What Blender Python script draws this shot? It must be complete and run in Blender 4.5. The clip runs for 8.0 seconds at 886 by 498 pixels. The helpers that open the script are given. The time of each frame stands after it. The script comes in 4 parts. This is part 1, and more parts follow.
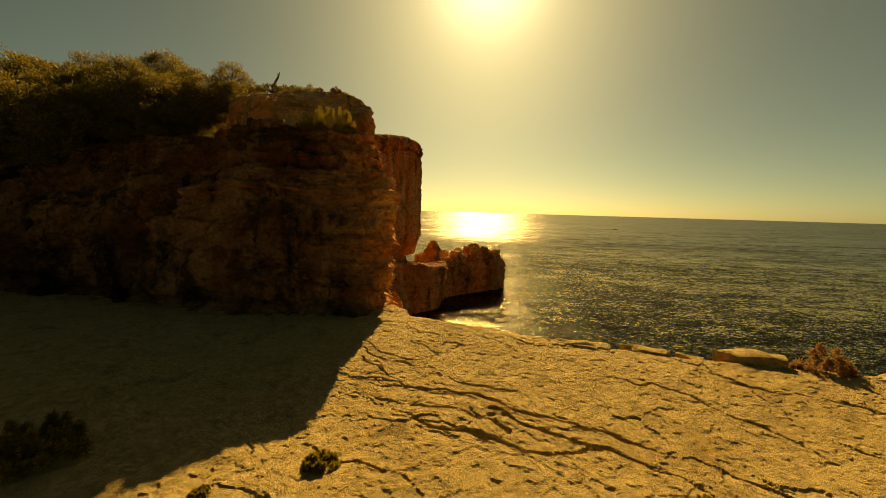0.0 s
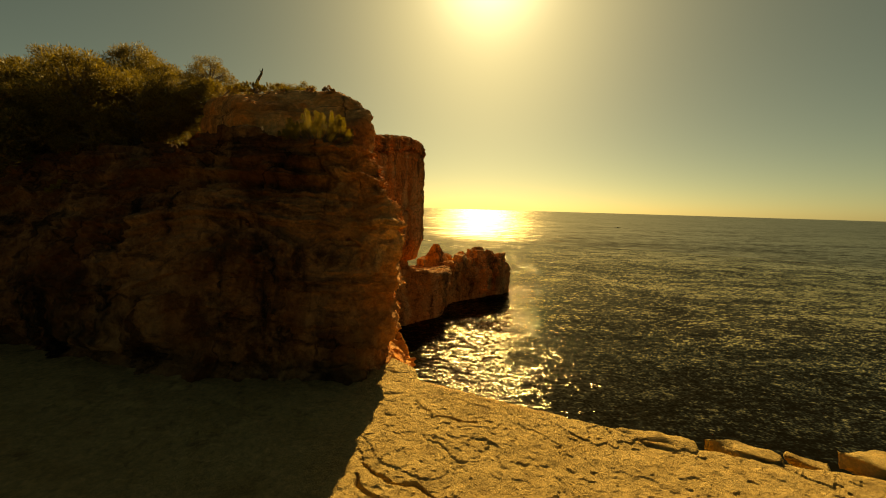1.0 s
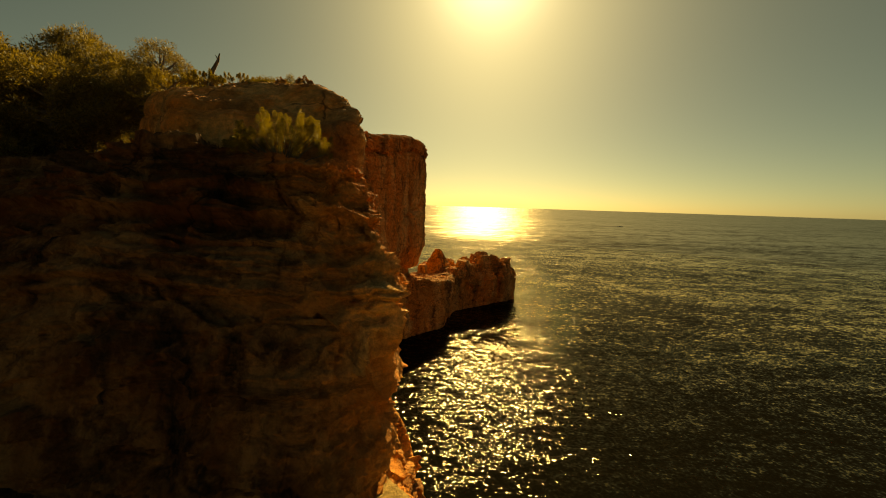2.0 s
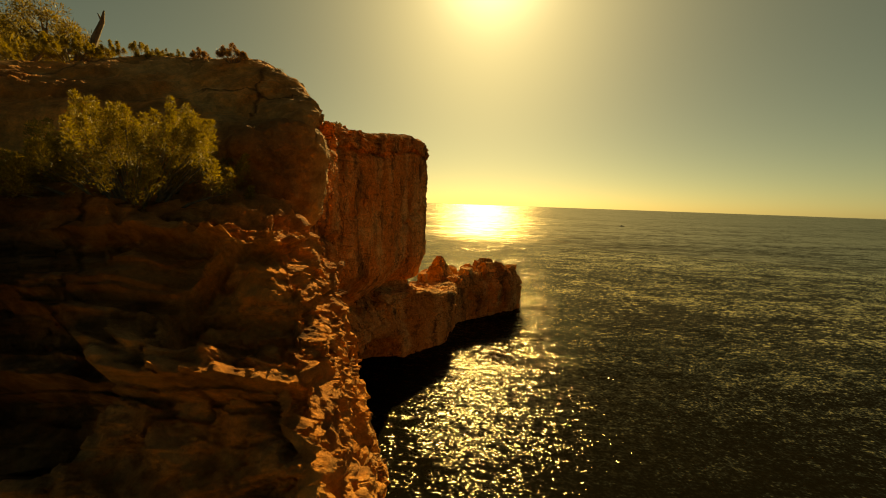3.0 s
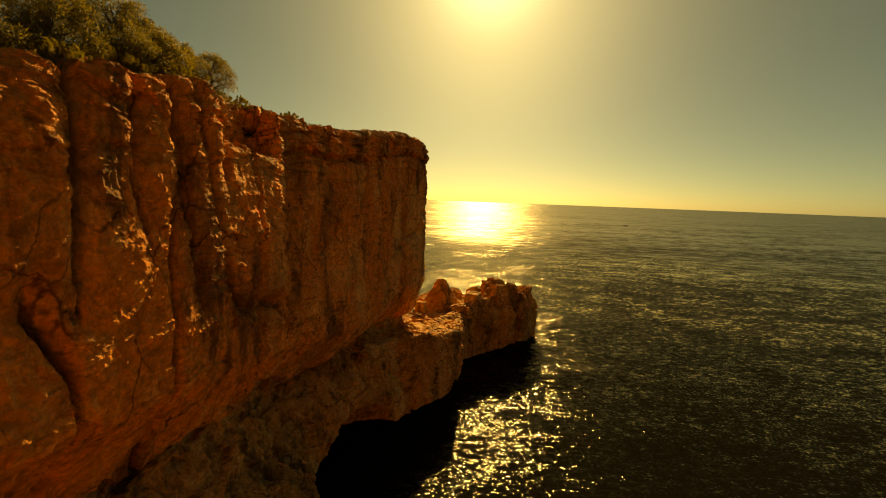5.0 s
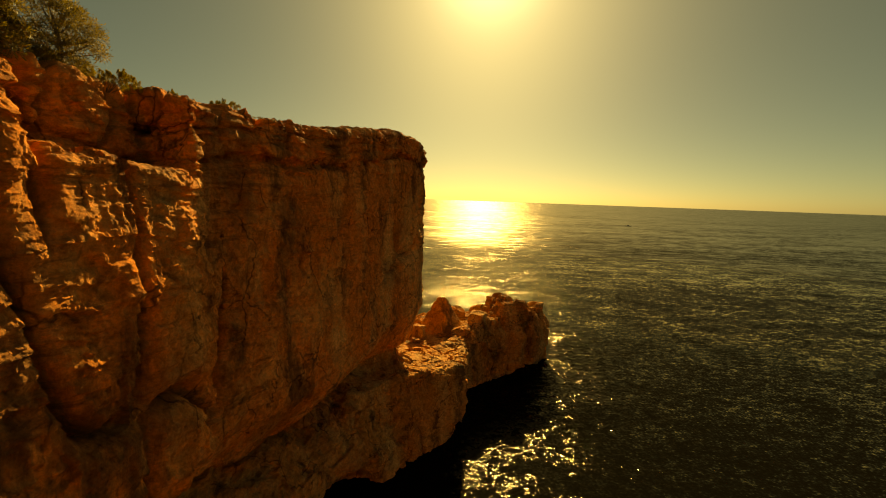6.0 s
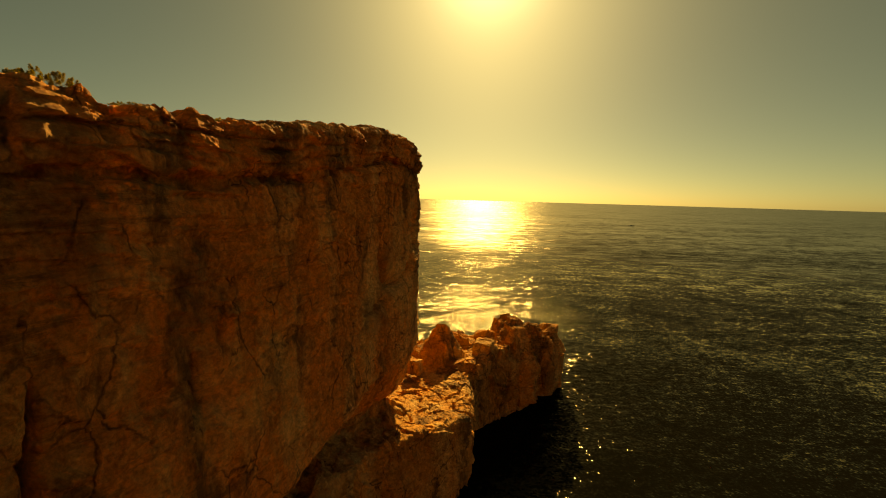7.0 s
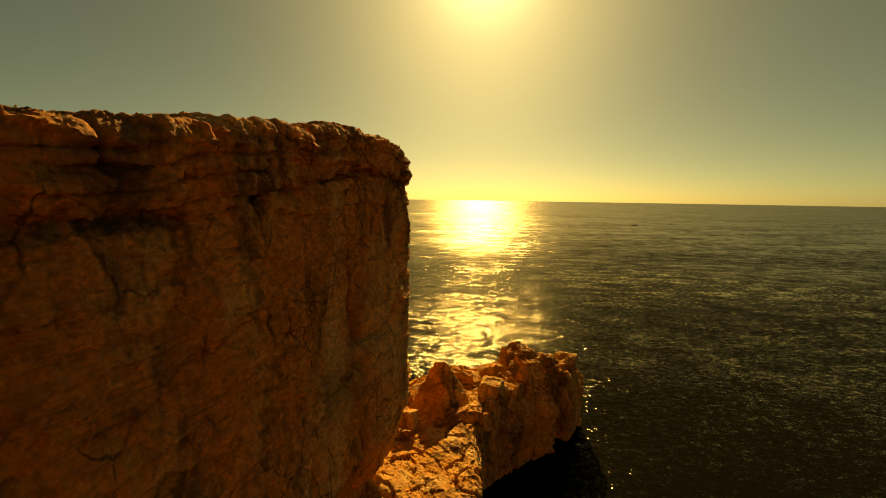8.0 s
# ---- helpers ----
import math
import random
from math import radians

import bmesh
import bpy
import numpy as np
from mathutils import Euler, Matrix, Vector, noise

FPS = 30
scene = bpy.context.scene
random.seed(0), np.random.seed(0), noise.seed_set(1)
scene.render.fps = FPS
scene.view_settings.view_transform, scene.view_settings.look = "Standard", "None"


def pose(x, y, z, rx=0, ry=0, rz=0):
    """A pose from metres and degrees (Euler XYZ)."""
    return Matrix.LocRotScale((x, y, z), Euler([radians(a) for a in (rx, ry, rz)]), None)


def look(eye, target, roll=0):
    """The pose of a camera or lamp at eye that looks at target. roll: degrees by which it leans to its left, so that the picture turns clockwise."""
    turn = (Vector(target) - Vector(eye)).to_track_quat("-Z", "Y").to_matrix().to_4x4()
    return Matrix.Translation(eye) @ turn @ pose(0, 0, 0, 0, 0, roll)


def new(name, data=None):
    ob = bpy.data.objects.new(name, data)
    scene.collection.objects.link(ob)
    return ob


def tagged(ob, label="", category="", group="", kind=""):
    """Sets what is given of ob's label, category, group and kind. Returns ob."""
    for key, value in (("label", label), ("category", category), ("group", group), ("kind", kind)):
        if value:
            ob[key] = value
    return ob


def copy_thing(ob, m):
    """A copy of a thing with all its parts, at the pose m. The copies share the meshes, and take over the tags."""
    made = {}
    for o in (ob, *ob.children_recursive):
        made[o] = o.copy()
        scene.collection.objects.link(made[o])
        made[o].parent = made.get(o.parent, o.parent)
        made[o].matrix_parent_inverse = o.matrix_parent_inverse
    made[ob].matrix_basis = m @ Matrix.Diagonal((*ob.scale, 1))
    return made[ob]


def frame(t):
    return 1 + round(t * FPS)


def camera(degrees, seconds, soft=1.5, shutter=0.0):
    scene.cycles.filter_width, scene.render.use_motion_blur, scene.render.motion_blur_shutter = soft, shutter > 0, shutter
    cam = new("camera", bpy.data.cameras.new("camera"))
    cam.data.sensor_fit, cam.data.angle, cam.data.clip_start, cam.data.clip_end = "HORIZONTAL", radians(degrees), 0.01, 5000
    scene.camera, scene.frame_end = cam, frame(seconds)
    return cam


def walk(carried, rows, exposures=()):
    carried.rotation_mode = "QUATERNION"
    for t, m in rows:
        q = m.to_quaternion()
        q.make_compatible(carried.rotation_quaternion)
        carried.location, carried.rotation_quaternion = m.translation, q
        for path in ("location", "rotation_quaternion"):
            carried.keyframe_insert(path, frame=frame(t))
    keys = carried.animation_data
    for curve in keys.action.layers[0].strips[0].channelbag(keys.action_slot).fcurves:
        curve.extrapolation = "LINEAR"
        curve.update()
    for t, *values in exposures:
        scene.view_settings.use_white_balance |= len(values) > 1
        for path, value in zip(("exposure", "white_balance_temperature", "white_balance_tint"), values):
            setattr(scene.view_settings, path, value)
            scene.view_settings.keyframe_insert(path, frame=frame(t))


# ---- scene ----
# camera: a small drone that flies out along the cliffs and climbs
cam = camera(96.0, 8.0, 1.0)
# seconds, x, y, z, yaw, pitch, roll
PATH = [
    (0.0, 0.112, 0.017, 15.944, 0.366, -5.502, 1.556),
    (0.5, -0.093, 1.054, 16.323, 0.425, -5.733, 1.577),
    (1.0, -0.288, 2.334, 16.706, 0.458, -5.950, 1.627),
    (1.5, -0.477, 3.811, 17.092, 0.467, -6.151, 1.698),
    (2.0, -0.658, 5.457, 17.479, 0.457, -6.338, 1.783),
    (2.5, -0.833, 7.253, 17.866, 0.432, -6.508, 1.873),
    (3.0, -0.999, 9.187, 18.251, 0.395, -6.662, 1.959),
    (3.5, -1.156, 11.257, 18.634, 0.351, -6.800, 2.034),
    (4.0, -1.301, 13.459, 19.015, 0.303, -6.921, 2.090),
    (4.5, -1.433, 15.794, 19.394, 0.254, -7.024, 2.117),
    (5.0, -1.548, 18.258, 19.773, 0.210, -7.110, 2.109),
    (5.5, -1.642, 20.840, 20.152, 0.174, -7.177, 2.056),
    (6.0, -1.711, 23.526, 20.533, 0.149, -7.227, 1.951),
    (6.5, -1.750, 26.286, 20.918, 0.140, -7.257, 1.785),
    (7.0, -1.753, 29.078, 21.309, 0.150, -7.268, 1.551),
    (7.5, -1.714, 31.845, 21.710, 0.183, -7.260, 1.239),
    (8.0, -1.626, 34.509, 22.123, 0.244, -7.231, 0.842),
]
EXPOSURE, TINT = 0.88, -3.0


def aim(x, y, z, yaw, pitch, roll):
    return pose(x, y, z, 90 + pitch, 0, yaw) @ pose(0, 0, 0, 0, 0, roll)


walk(cam, [(t, aim(*r)) for t, *r in PATH], [(t, EXPOSURE, kelvin, TINT) for t, kelvin in ((0.0, 11500.0), (1.0, 11500.0), (2.5, 13000.0), (4.0, 15500.0), (8.0, 20000.0))])

# ---- light: a low sun over the sea, hazy sky ----
SUN_AZ, SUN_EL = radians(4.9), radians(29.8)
SUN = Vector((math.sin(SUN_AZ) * math.cos(SUN_EL), math.cos(SUN_AZ) * math.cos(SUN_EL), math.sin(SUN_EL)))



def make_world():
    w = bpy.data.worlds.new("sky")
    scene.world = w
    w.use_nodes = True
    n, k = w.node_tree.nodes, w.node_tree.links
    n.clear()
    sky = n.new("ShaderNodeTexSky")
    sky.sky_type = "NISHITA"
    sky.sun_disc = False
    sky.sun_elevation, sky.sun_rotation = SUN_EL, SUN_AZ
    sky.air_density, sky.dust_density, sky.ozone_density = 0.55, 0.7, 2.0
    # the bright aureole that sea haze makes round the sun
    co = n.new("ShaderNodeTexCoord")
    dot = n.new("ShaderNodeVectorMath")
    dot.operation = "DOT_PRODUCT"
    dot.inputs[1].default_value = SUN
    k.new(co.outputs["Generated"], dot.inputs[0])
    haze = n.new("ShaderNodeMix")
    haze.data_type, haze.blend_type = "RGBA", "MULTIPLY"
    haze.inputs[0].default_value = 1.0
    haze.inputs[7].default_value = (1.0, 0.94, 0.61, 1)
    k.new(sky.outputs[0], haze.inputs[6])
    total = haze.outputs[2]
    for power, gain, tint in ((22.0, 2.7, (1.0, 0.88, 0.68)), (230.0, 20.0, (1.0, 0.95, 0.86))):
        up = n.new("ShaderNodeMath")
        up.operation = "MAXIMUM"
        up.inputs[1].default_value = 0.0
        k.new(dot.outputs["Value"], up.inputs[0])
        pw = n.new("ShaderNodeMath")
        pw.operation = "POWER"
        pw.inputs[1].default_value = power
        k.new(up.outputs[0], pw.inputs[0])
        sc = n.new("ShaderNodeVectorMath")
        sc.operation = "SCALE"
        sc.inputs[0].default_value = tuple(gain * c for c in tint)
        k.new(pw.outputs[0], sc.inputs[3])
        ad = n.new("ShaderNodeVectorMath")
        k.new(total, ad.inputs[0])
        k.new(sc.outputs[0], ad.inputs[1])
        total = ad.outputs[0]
    bg = n.new("ShaderNodeBackground")
    bg.inputs["Strength"].default_value = 0.0312
    out = n.new("ShaderNodeOutputWorld")
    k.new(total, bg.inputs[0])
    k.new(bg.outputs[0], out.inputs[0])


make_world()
sun = new("sun", bpy.data.lights.new("sun", "SUN"))
sun.data.energy, sun.data.angle, sun.data.color = 5.0, radians(0.53), (1.0, 0.79, 0.46)
sun.matrix_world = look(SUN * 50, (0, 0, 0))


# ---- materials ----
def material(name):
    m = bpy.data.materials.new(name)
    m.use_nodes = True
    n = m.node_tree.nodes
    return m, n, m.node_tree.links, n["Principled BSDF"]


def noise_node(n, k, co, scale, detail=6, rough=0.6, dist=0.0):
    t = n.new("ShaderNodeTexNoise")
    t.inputs["Scale"].default_value, t.inputs["Detail"].default_value = scale, detail
    t.inputs["Roughness"].default_value, t.inputs["Distortion"].default_value = rough, dist
    k.new(co, t.inputs["Vector"])
    return t.outputs["Fac"]


def ramp(n, k, fac, stops):
    r = n.new("ShaderNodeValToRGB")
    e = r.color_ramp.elements
    while len(e) < len(stops):
        e.new(0.5)
    for el, (p, c) in zip(e, stops):
        el.position = p
        el.color = (*c, 1) if not isinstance(c, float) else (c, c, c, 1)
    k.new(fac, r.inputs[0])
    return r.outputs[0]


def mix(n, k, a, b, fac, mode="MIX"):
    m = n.new("ShaderNodeMix")
    m.data_type, m.blend_type = "RGBA", mode
    for sock, v in ((m.inputs[0], fac), (m.inputs[6], a), (m.inputs[7], b)):
        if isinstance(v, (int, float)):
            sock.default_value = v
        elif isinstance(v, tuple):
            sock.default_value = (*v, 1)
        else:
            k.new(v, sock)
    return m.outputs[2]


def mapped(n, k, scale):
    co = n.new("ShaderNodeTexCoord").outputs["Object"]
    mp = n.new("ShaderNodeMapping")
    mp.inputs["Scale"].default_value = scale
    k.new(co, mp.inputs[0])
    return mp.outputs[0]


def bump(n, k, height, strength, distance, prev=None):
    b = n.new("ShaderNodeBump")
    b.inputs["Strength"].default_value, b.inputs["Distance"].default_value = strength, distance
    k.new(height, b.inputs["Height"])
    if prev is not None:
        k.new(prev, b.inputs["Normal"])
    return b.outputs[0]


def warped(n, k, co, scale, amount):
    """Coordinates pushed about by noise, so that joints and stains run crooked."""
    t = n.new("ShaderNodeTexNoise")
    t.inputs["Scale"].default_value, t.inputs["Detail"].default_value = scale, 5
    k.new(co, t.inputs["Vector"])
    a = n.new("ShaderNodeVectorMath")
    a.operation = "MULTIPLY_ADD"
    a.inputs[1].default_value = (amount, amount, amount)
    k.new(t.outputs["Color"], a.inputs[0])
    k.new(co, a.inputs[2])
    return a.outputs[0]


def rock_colour(n, k, co, tone, stain):
    """Blotches of pale, tan and rust stone, dark stains, and grit."""
    pale, tan, rust, dark = tone
    wob = warped(n, k, co, 0.9, 0.9)
    tall = warped(n, k, mapped(n, k, (1, 1, 0.3)), 1.2, 0.6)
    flat = warped(n, k, mapped(n, k, (0.35, 0.35, 2.2)), 1.2, 0.4)
    col = ramp(n, k, noise_node(n, k, wob, 0.7, 10, 0.68), [(0.36, tan), (0.47, pale), (0.52, pale), (0.6, tan)])
    col = mix(n, k, col, rust, ramp(n, k, noise_node(n, k, tall, 0.45, 9, 0.66), [(0.38, 0.0), (0.54, 0.85)]))
    col = mix(n, k, col, pale, ramp(n, k, noise_node(n, k, wob, 2.3, 8, 0.7), [(0.55, 0.0), (0.65, 0.4)]))
    col = mix(n, k, col, dark, ramp(n, k, noise_node(n, k, tall, 0.62, 10, 0.66), [(0.52, 0.0), (0.61, stain)]))
    col = mix(n, k, col, dark, ramp(n, k, noise_node(n, k, flat, 1.0, 10, 0.72), [(0.56, 0.0), (0.64, stain * 0.7)]))
    # broad brown patches where water seeps
    col = mix(n, k, col, dark, ramp(n, k, noise_node(n, k, warped(n, k, mapped(n, k, (1, 1, 0.7)), 0.5, 1.6), 0.3, 5, 0.55), [(0.53, 0.0), (0.62, 0.55 * stain)]))
    return col


def rock_material(name, tone, stain, shade_tone=None):
    """Limestone; an optional dark tone paints in shade, raggedly, away from the sea edge."""
    m, n, k, p = material(name)
    co = mapped(n, k, (1, 1, 1))
    wob = warped(n, k, co, 0.9, 0.9)
    flat = warped(n, k, mapped(n, k, (0.35, 0.35, 2.2)), 1.2, 0.4)
    col = rock_colour(n, k, co, tone, stain)
    # blend to the shade colour inland and on the face turned from the sun
    if shade_tone:
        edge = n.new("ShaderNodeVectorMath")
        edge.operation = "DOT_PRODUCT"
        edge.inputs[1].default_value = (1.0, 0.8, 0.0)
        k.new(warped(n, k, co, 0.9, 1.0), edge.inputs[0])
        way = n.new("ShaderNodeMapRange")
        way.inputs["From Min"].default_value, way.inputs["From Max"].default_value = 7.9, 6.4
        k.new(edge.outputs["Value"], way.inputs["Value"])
        col = mix(n, k, col, rock_colour(n, k, co, shade_tone, 0.97), way.outputs[0])
    grit = noise_node(n, k, co, 7.0, 12, 0.78)
    col = mix(n, k, col, ramp(n, k, grit, [(0.34, 0.62), (0.58, 1.45)]), 0.7, "MULTIPLY")
    col = mix(n, k, col, ramp(n, k, noise_node(n, k, wob, 2.8, 10, 0.74), [(0.38, 0.62), (0.56, 1.35)]), 0.6, "MULTIPLY")
    # hairline joints, some filled with dark lichen, fading in and out
    joint = n.new("ShaderNodeTexVoronoi")
    joint.feature = "DISTANCE_TO_EDGE"
    joint.inputs["Scale"].default_value = 0.75
    k.new(warped(n, k, mapped(n, k, (1, 1, 0.62)), 1.1, 0.85), joint.inputs["Vector"])
    gap = ramp(n, k, joint.outputs["Distance"], [(0.004, 0.0), (0.026, 1.0)])
    seen = ramp(n, k, noise_node(n, k, co, 0.55, 4, 0.6), [(0.46, 0.0), (0.58, 0.85)])
    col = mix(n, k, col, mix(n, k, (0.22, 0.2, 0.18), (1.0, 1.0, 1.0), gap), seen, "MULTIPLY")
    k.new(col, p.inputs["Base Color"])
    p.inputs["Roughness"].default_value = 0.93
    p.inputs["Specular IOR Level"].default_value = 0.15
    b = bump(n, k, noise_node(n, k, wob, 1.3, 12, 0.66), 0.7, 0.2)
    b = bump(n, k, noise_node(n, k, flat, 2.6, 8, 0.66), 0.7, 0.1, b)
    b = bump(n, k, gap, 0.6, 0.05, b)
    b = bump(n, k, grit, 0.9, 0.07, b)
    b = bump(n, k, noise_node(n, k, co, 24.0, 8, 0.75), 1.0, 0.04, b)
    k.new(b, p.inputs["Normal"])
    return m


FRESH = ((0.7, 0.35, 0.138), (0.59, 0.248, 0.082), (0.61, 0.175, 0.039), (0.09, 0.036, 0.014))
BARE = ((0.7, 0.385, 0.16), (0.58, 0.285, 0.1), (0.6, 0.2, 0.046), (0.15, 0.07, 0.03))
SHORE = ((0.52, 0.295, 0.125), (0.4, 0.2, 0.07), (0.42, 0.16, 0.044), (0.08, 0.038, 0.016))
# near-black tone: shade put into the near cliff's colour
SHADED = ((0.3, 0.148, 0.062), (0.06, 0.027, 0.0105), (0.105, 0.032, 0.009), (0.009, 0.005, 0.003))
CLIFF = rock_material("cliff_limestone", FRESH, 0.75)
SHORE_ROCK = rock_material("shore_limestone", SHORE, 0.8)
PALE = rock_material("bare_limestone", BARE, 0.6)
SHADE_TINTED = rock_material("shade_tinted_limestone", BARE, 0.75, SHADED)


def platform_material():
    m, n, k, p = material("platform_limestone")
    co = mapped(n, k, (1, 1, 1))
    col = ramp(n, k, noise_node(n, k, co, 0.8, 10, 0.7, 0.6), [(0.3, (0.52, 0.32, 0.11)), (0.5, (0.74, 0.49, 0.2)), (0.7, (0.6, 0.38, 0.14))])
    col = mix(n, k, col, (0.3, 0.18, 0.07), ramp(n, k, noise_node(n, k, co, 1.7, 9, 0.7, 0.3), [(0.55, 0.0), (0.68, 0.7)]))
    col = mix(n, k, col, ramp(n, k, noise_node(n, k, co, 9.0, 12, 0.78), [(0.32, 0.4), (0.6, 1.15)]), 0.75, "MULTIPLY")
    k.new(col, p.inputs["Base Color"])
    p.inputs["Roughness"].default_value = 0.93
    p.inputs["Specular IOR Level"].default_value = 0.15
    b = bump(n, k, noise_node(n, k, mapped(n, k, (0.8, 1.7, 1)), 2.5, 12, 0.72, 0.6), 1.0, 0.32)
    b = bump(n, k, noise_node(n, k, co, 18, 8, 0.75), 1.0, 0.1, b)
    k.new(b, p.inputs["Normal"])
    return m


FLAT = platform_material()


def sea_material():
    """Dark water whose surface tilts at random: swell, waves and ripples."""
    m, n, k, p = material("sea_water")
    p.inputs["Base Color"].default_value = (0.004, 0.0035, 0.002, 1)
    p.inputs["Roughness"].default_value = 0.6
    p.inputs["Specular IOR Level"].default_value = 0.0
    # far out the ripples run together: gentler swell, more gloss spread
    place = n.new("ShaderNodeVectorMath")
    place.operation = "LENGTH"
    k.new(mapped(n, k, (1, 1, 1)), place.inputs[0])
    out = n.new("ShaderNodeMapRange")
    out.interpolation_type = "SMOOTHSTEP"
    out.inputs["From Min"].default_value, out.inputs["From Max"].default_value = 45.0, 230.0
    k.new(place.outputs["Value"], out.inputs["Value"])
    tilt = None
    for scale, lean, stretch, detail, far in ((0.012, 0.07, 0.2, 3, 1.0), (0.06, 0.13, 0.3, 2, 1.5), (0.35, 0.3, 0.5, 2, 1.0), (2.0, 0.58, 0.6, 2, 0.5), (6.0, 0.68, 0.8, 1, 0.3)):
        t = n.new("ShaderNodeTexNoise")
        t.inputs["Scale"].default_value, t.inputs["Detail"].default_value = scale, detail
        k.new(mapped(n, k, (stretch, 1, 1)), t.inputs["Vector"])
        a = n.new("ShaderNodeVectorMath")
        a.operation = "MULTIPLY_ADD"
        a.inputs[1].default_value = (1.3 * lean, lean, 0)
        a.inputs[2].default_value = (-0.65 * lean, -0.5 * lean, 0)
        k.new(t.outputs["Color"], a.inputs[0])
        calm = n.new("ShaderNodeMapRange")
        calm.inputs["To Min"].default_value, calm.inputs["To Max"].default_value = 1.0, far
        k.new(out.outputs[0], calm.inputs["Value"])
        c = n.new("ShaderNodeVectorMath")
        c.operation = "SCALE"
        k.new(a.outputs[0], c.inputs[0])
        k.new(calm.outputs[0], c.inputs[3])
        if tilt is None:
            tilt = c.outputs[0]
        else:
            b = n.new("ShaderNodeVectorMath")
            k.new(tilt, b.inputs[0])
            k.new(c.outputs[0], b.inputs[1])
            tilt = b.outputs[0]
    up = n.new("ShaderNodeVectorMath")
    up.inputs[1].default_value = (0, 0, 1)
    k.new(tilt, up.inputs[0])
    unit = n.new("ShaderNodeVectorMath")
    unit.operation = "NORMALIZE"
    k.new(up.outputs[0], unit.inputs[0])
    # the gloss of the water grows towards grazing view
    gloss = n.new("ShaderNodeBsdfGlossy")
    gloss.inputs["Color"].default_value = (1.0, 0.83, 0.59, 1)
    gloss.distribution = "BECKMANN"
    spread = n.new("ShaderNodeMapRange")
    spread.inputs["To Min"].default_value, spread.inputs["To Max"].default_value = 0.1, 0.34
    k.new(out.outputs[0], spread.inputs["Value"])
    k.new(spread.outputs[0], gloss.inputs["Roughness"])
    k.new(unit.outputs[0], gloss.inputs["Normal"])
    fres = n.new("ShaderNodeFresnel")
    fres.inputs["IOR"].default_value = 1.333
    k.new(unit.outputs[0], fres.inputs["Normal"])
    fall = n.new("ShaderNodeMath")
    fall.operation = "POWER"
    fall.inputs[1].default_value = 1.65
    k.new(fres.outputs[0], fall.inputs[0])
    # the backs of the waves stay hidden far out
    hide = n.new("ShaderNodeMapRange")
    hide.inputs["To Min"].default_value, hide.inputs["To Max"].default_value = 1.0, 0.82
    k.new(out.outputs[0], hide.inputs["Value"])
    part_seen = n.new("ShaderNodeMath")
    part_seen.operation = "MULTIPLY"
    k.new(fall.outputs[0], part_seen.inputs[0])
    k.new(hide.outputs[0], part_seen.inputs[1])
    both = n.new("ShaderNodeMixShader")
    k.new(part_seen.outputs[0], both.inputs[0])
    k.new(p.outputs[0], both.inputs[1])
    k.new(gloss.outputs[0], both.inputs[2])
    k.new(both.outputs[0], n["Material Output"].inputs[0])
    return m


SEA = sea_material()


def leaf_material(name, a, b):
    m, n, k, p = material(name)
    rnd = n.new("ShaderNodeNewGeometry").outputs["Random Per Island"]
    k.new(ramp(n, k, rnd, [(0.0, a), (1.0, b)]), p.inputs["Base Color"])
    p.inputs["Roughness"].default_value = 0.6
    tr = n.new("ShaderNodeBsdfTranslucent")
    k.new(ramp(n, k, rnd, [(0.0, a), (1.0, b)]), tr.inputs[0])
    mx = n.new("ShaderNodeMixShader")
    mx.inputs[0].default_value = 0.5
    k.new(p.outputs[0], mx.inputs[1])
    k.new(tr.outputs[0], mx.inputs[2])
    k.new(mx.outputs[0], n["Material Output"].inputs[0])
    return m


PINE = leaf_material("pine_needles", (0.07, 0.052, 0.009), (0.26, 0.175, 0.032))
BUSH = leaf_material("bush_leaves", (0.12, 0.086, 0.01), (0.31, 0.21, 0.03))


# ---- rock forms: solids given by distance, skinned with quads ----
TABLE = np.random.RandomState(7)
PERM = TABLE.permutation(256).astype(np.int32)
VALS = TABLE.rand(256).astype(np.float32) * 2 - 1


def vnoise(x, y, z, seed=0):
    xi, yi, zi = np.floor(x).astype(np.int32), np.floor(y).astype(np.int32), np.floor(z).astype(np.int32)
    fx, fy, fz = x - xi, y - yi, z - zi
    fx, fy, fz = fx * fx * (3 - 2 * fx), fy * fy * (3 - 2 * fy), fz * fz * (3 - 2 * fz)
    out = 0
    for dx in (0, 1):
        a = PERM[(xi + dx + seed * 17) & 255]
        wx = fx if dx else 1 - fx
        for dy in (0, 1):
            b = PERM[(a + yi + dy) & 255]
            wy = wx * (fy if dy else 1 - fy)
            for dz in (0, 1):
                out = out + VALS[PERM[(b + zi + dz) & 255]] * wy * (fz if dz else 1 - fz)
    return out


def fbm(x, y, z, octaves=3, seed=0):
    out, amp = 0, 1.0
    for o in range(octaves):
        out = out + amp * vnoise(x * 2 ** o, y * 2 ** o, z * 2 ** o, seed + o)
        amp *= 0.5
    return out


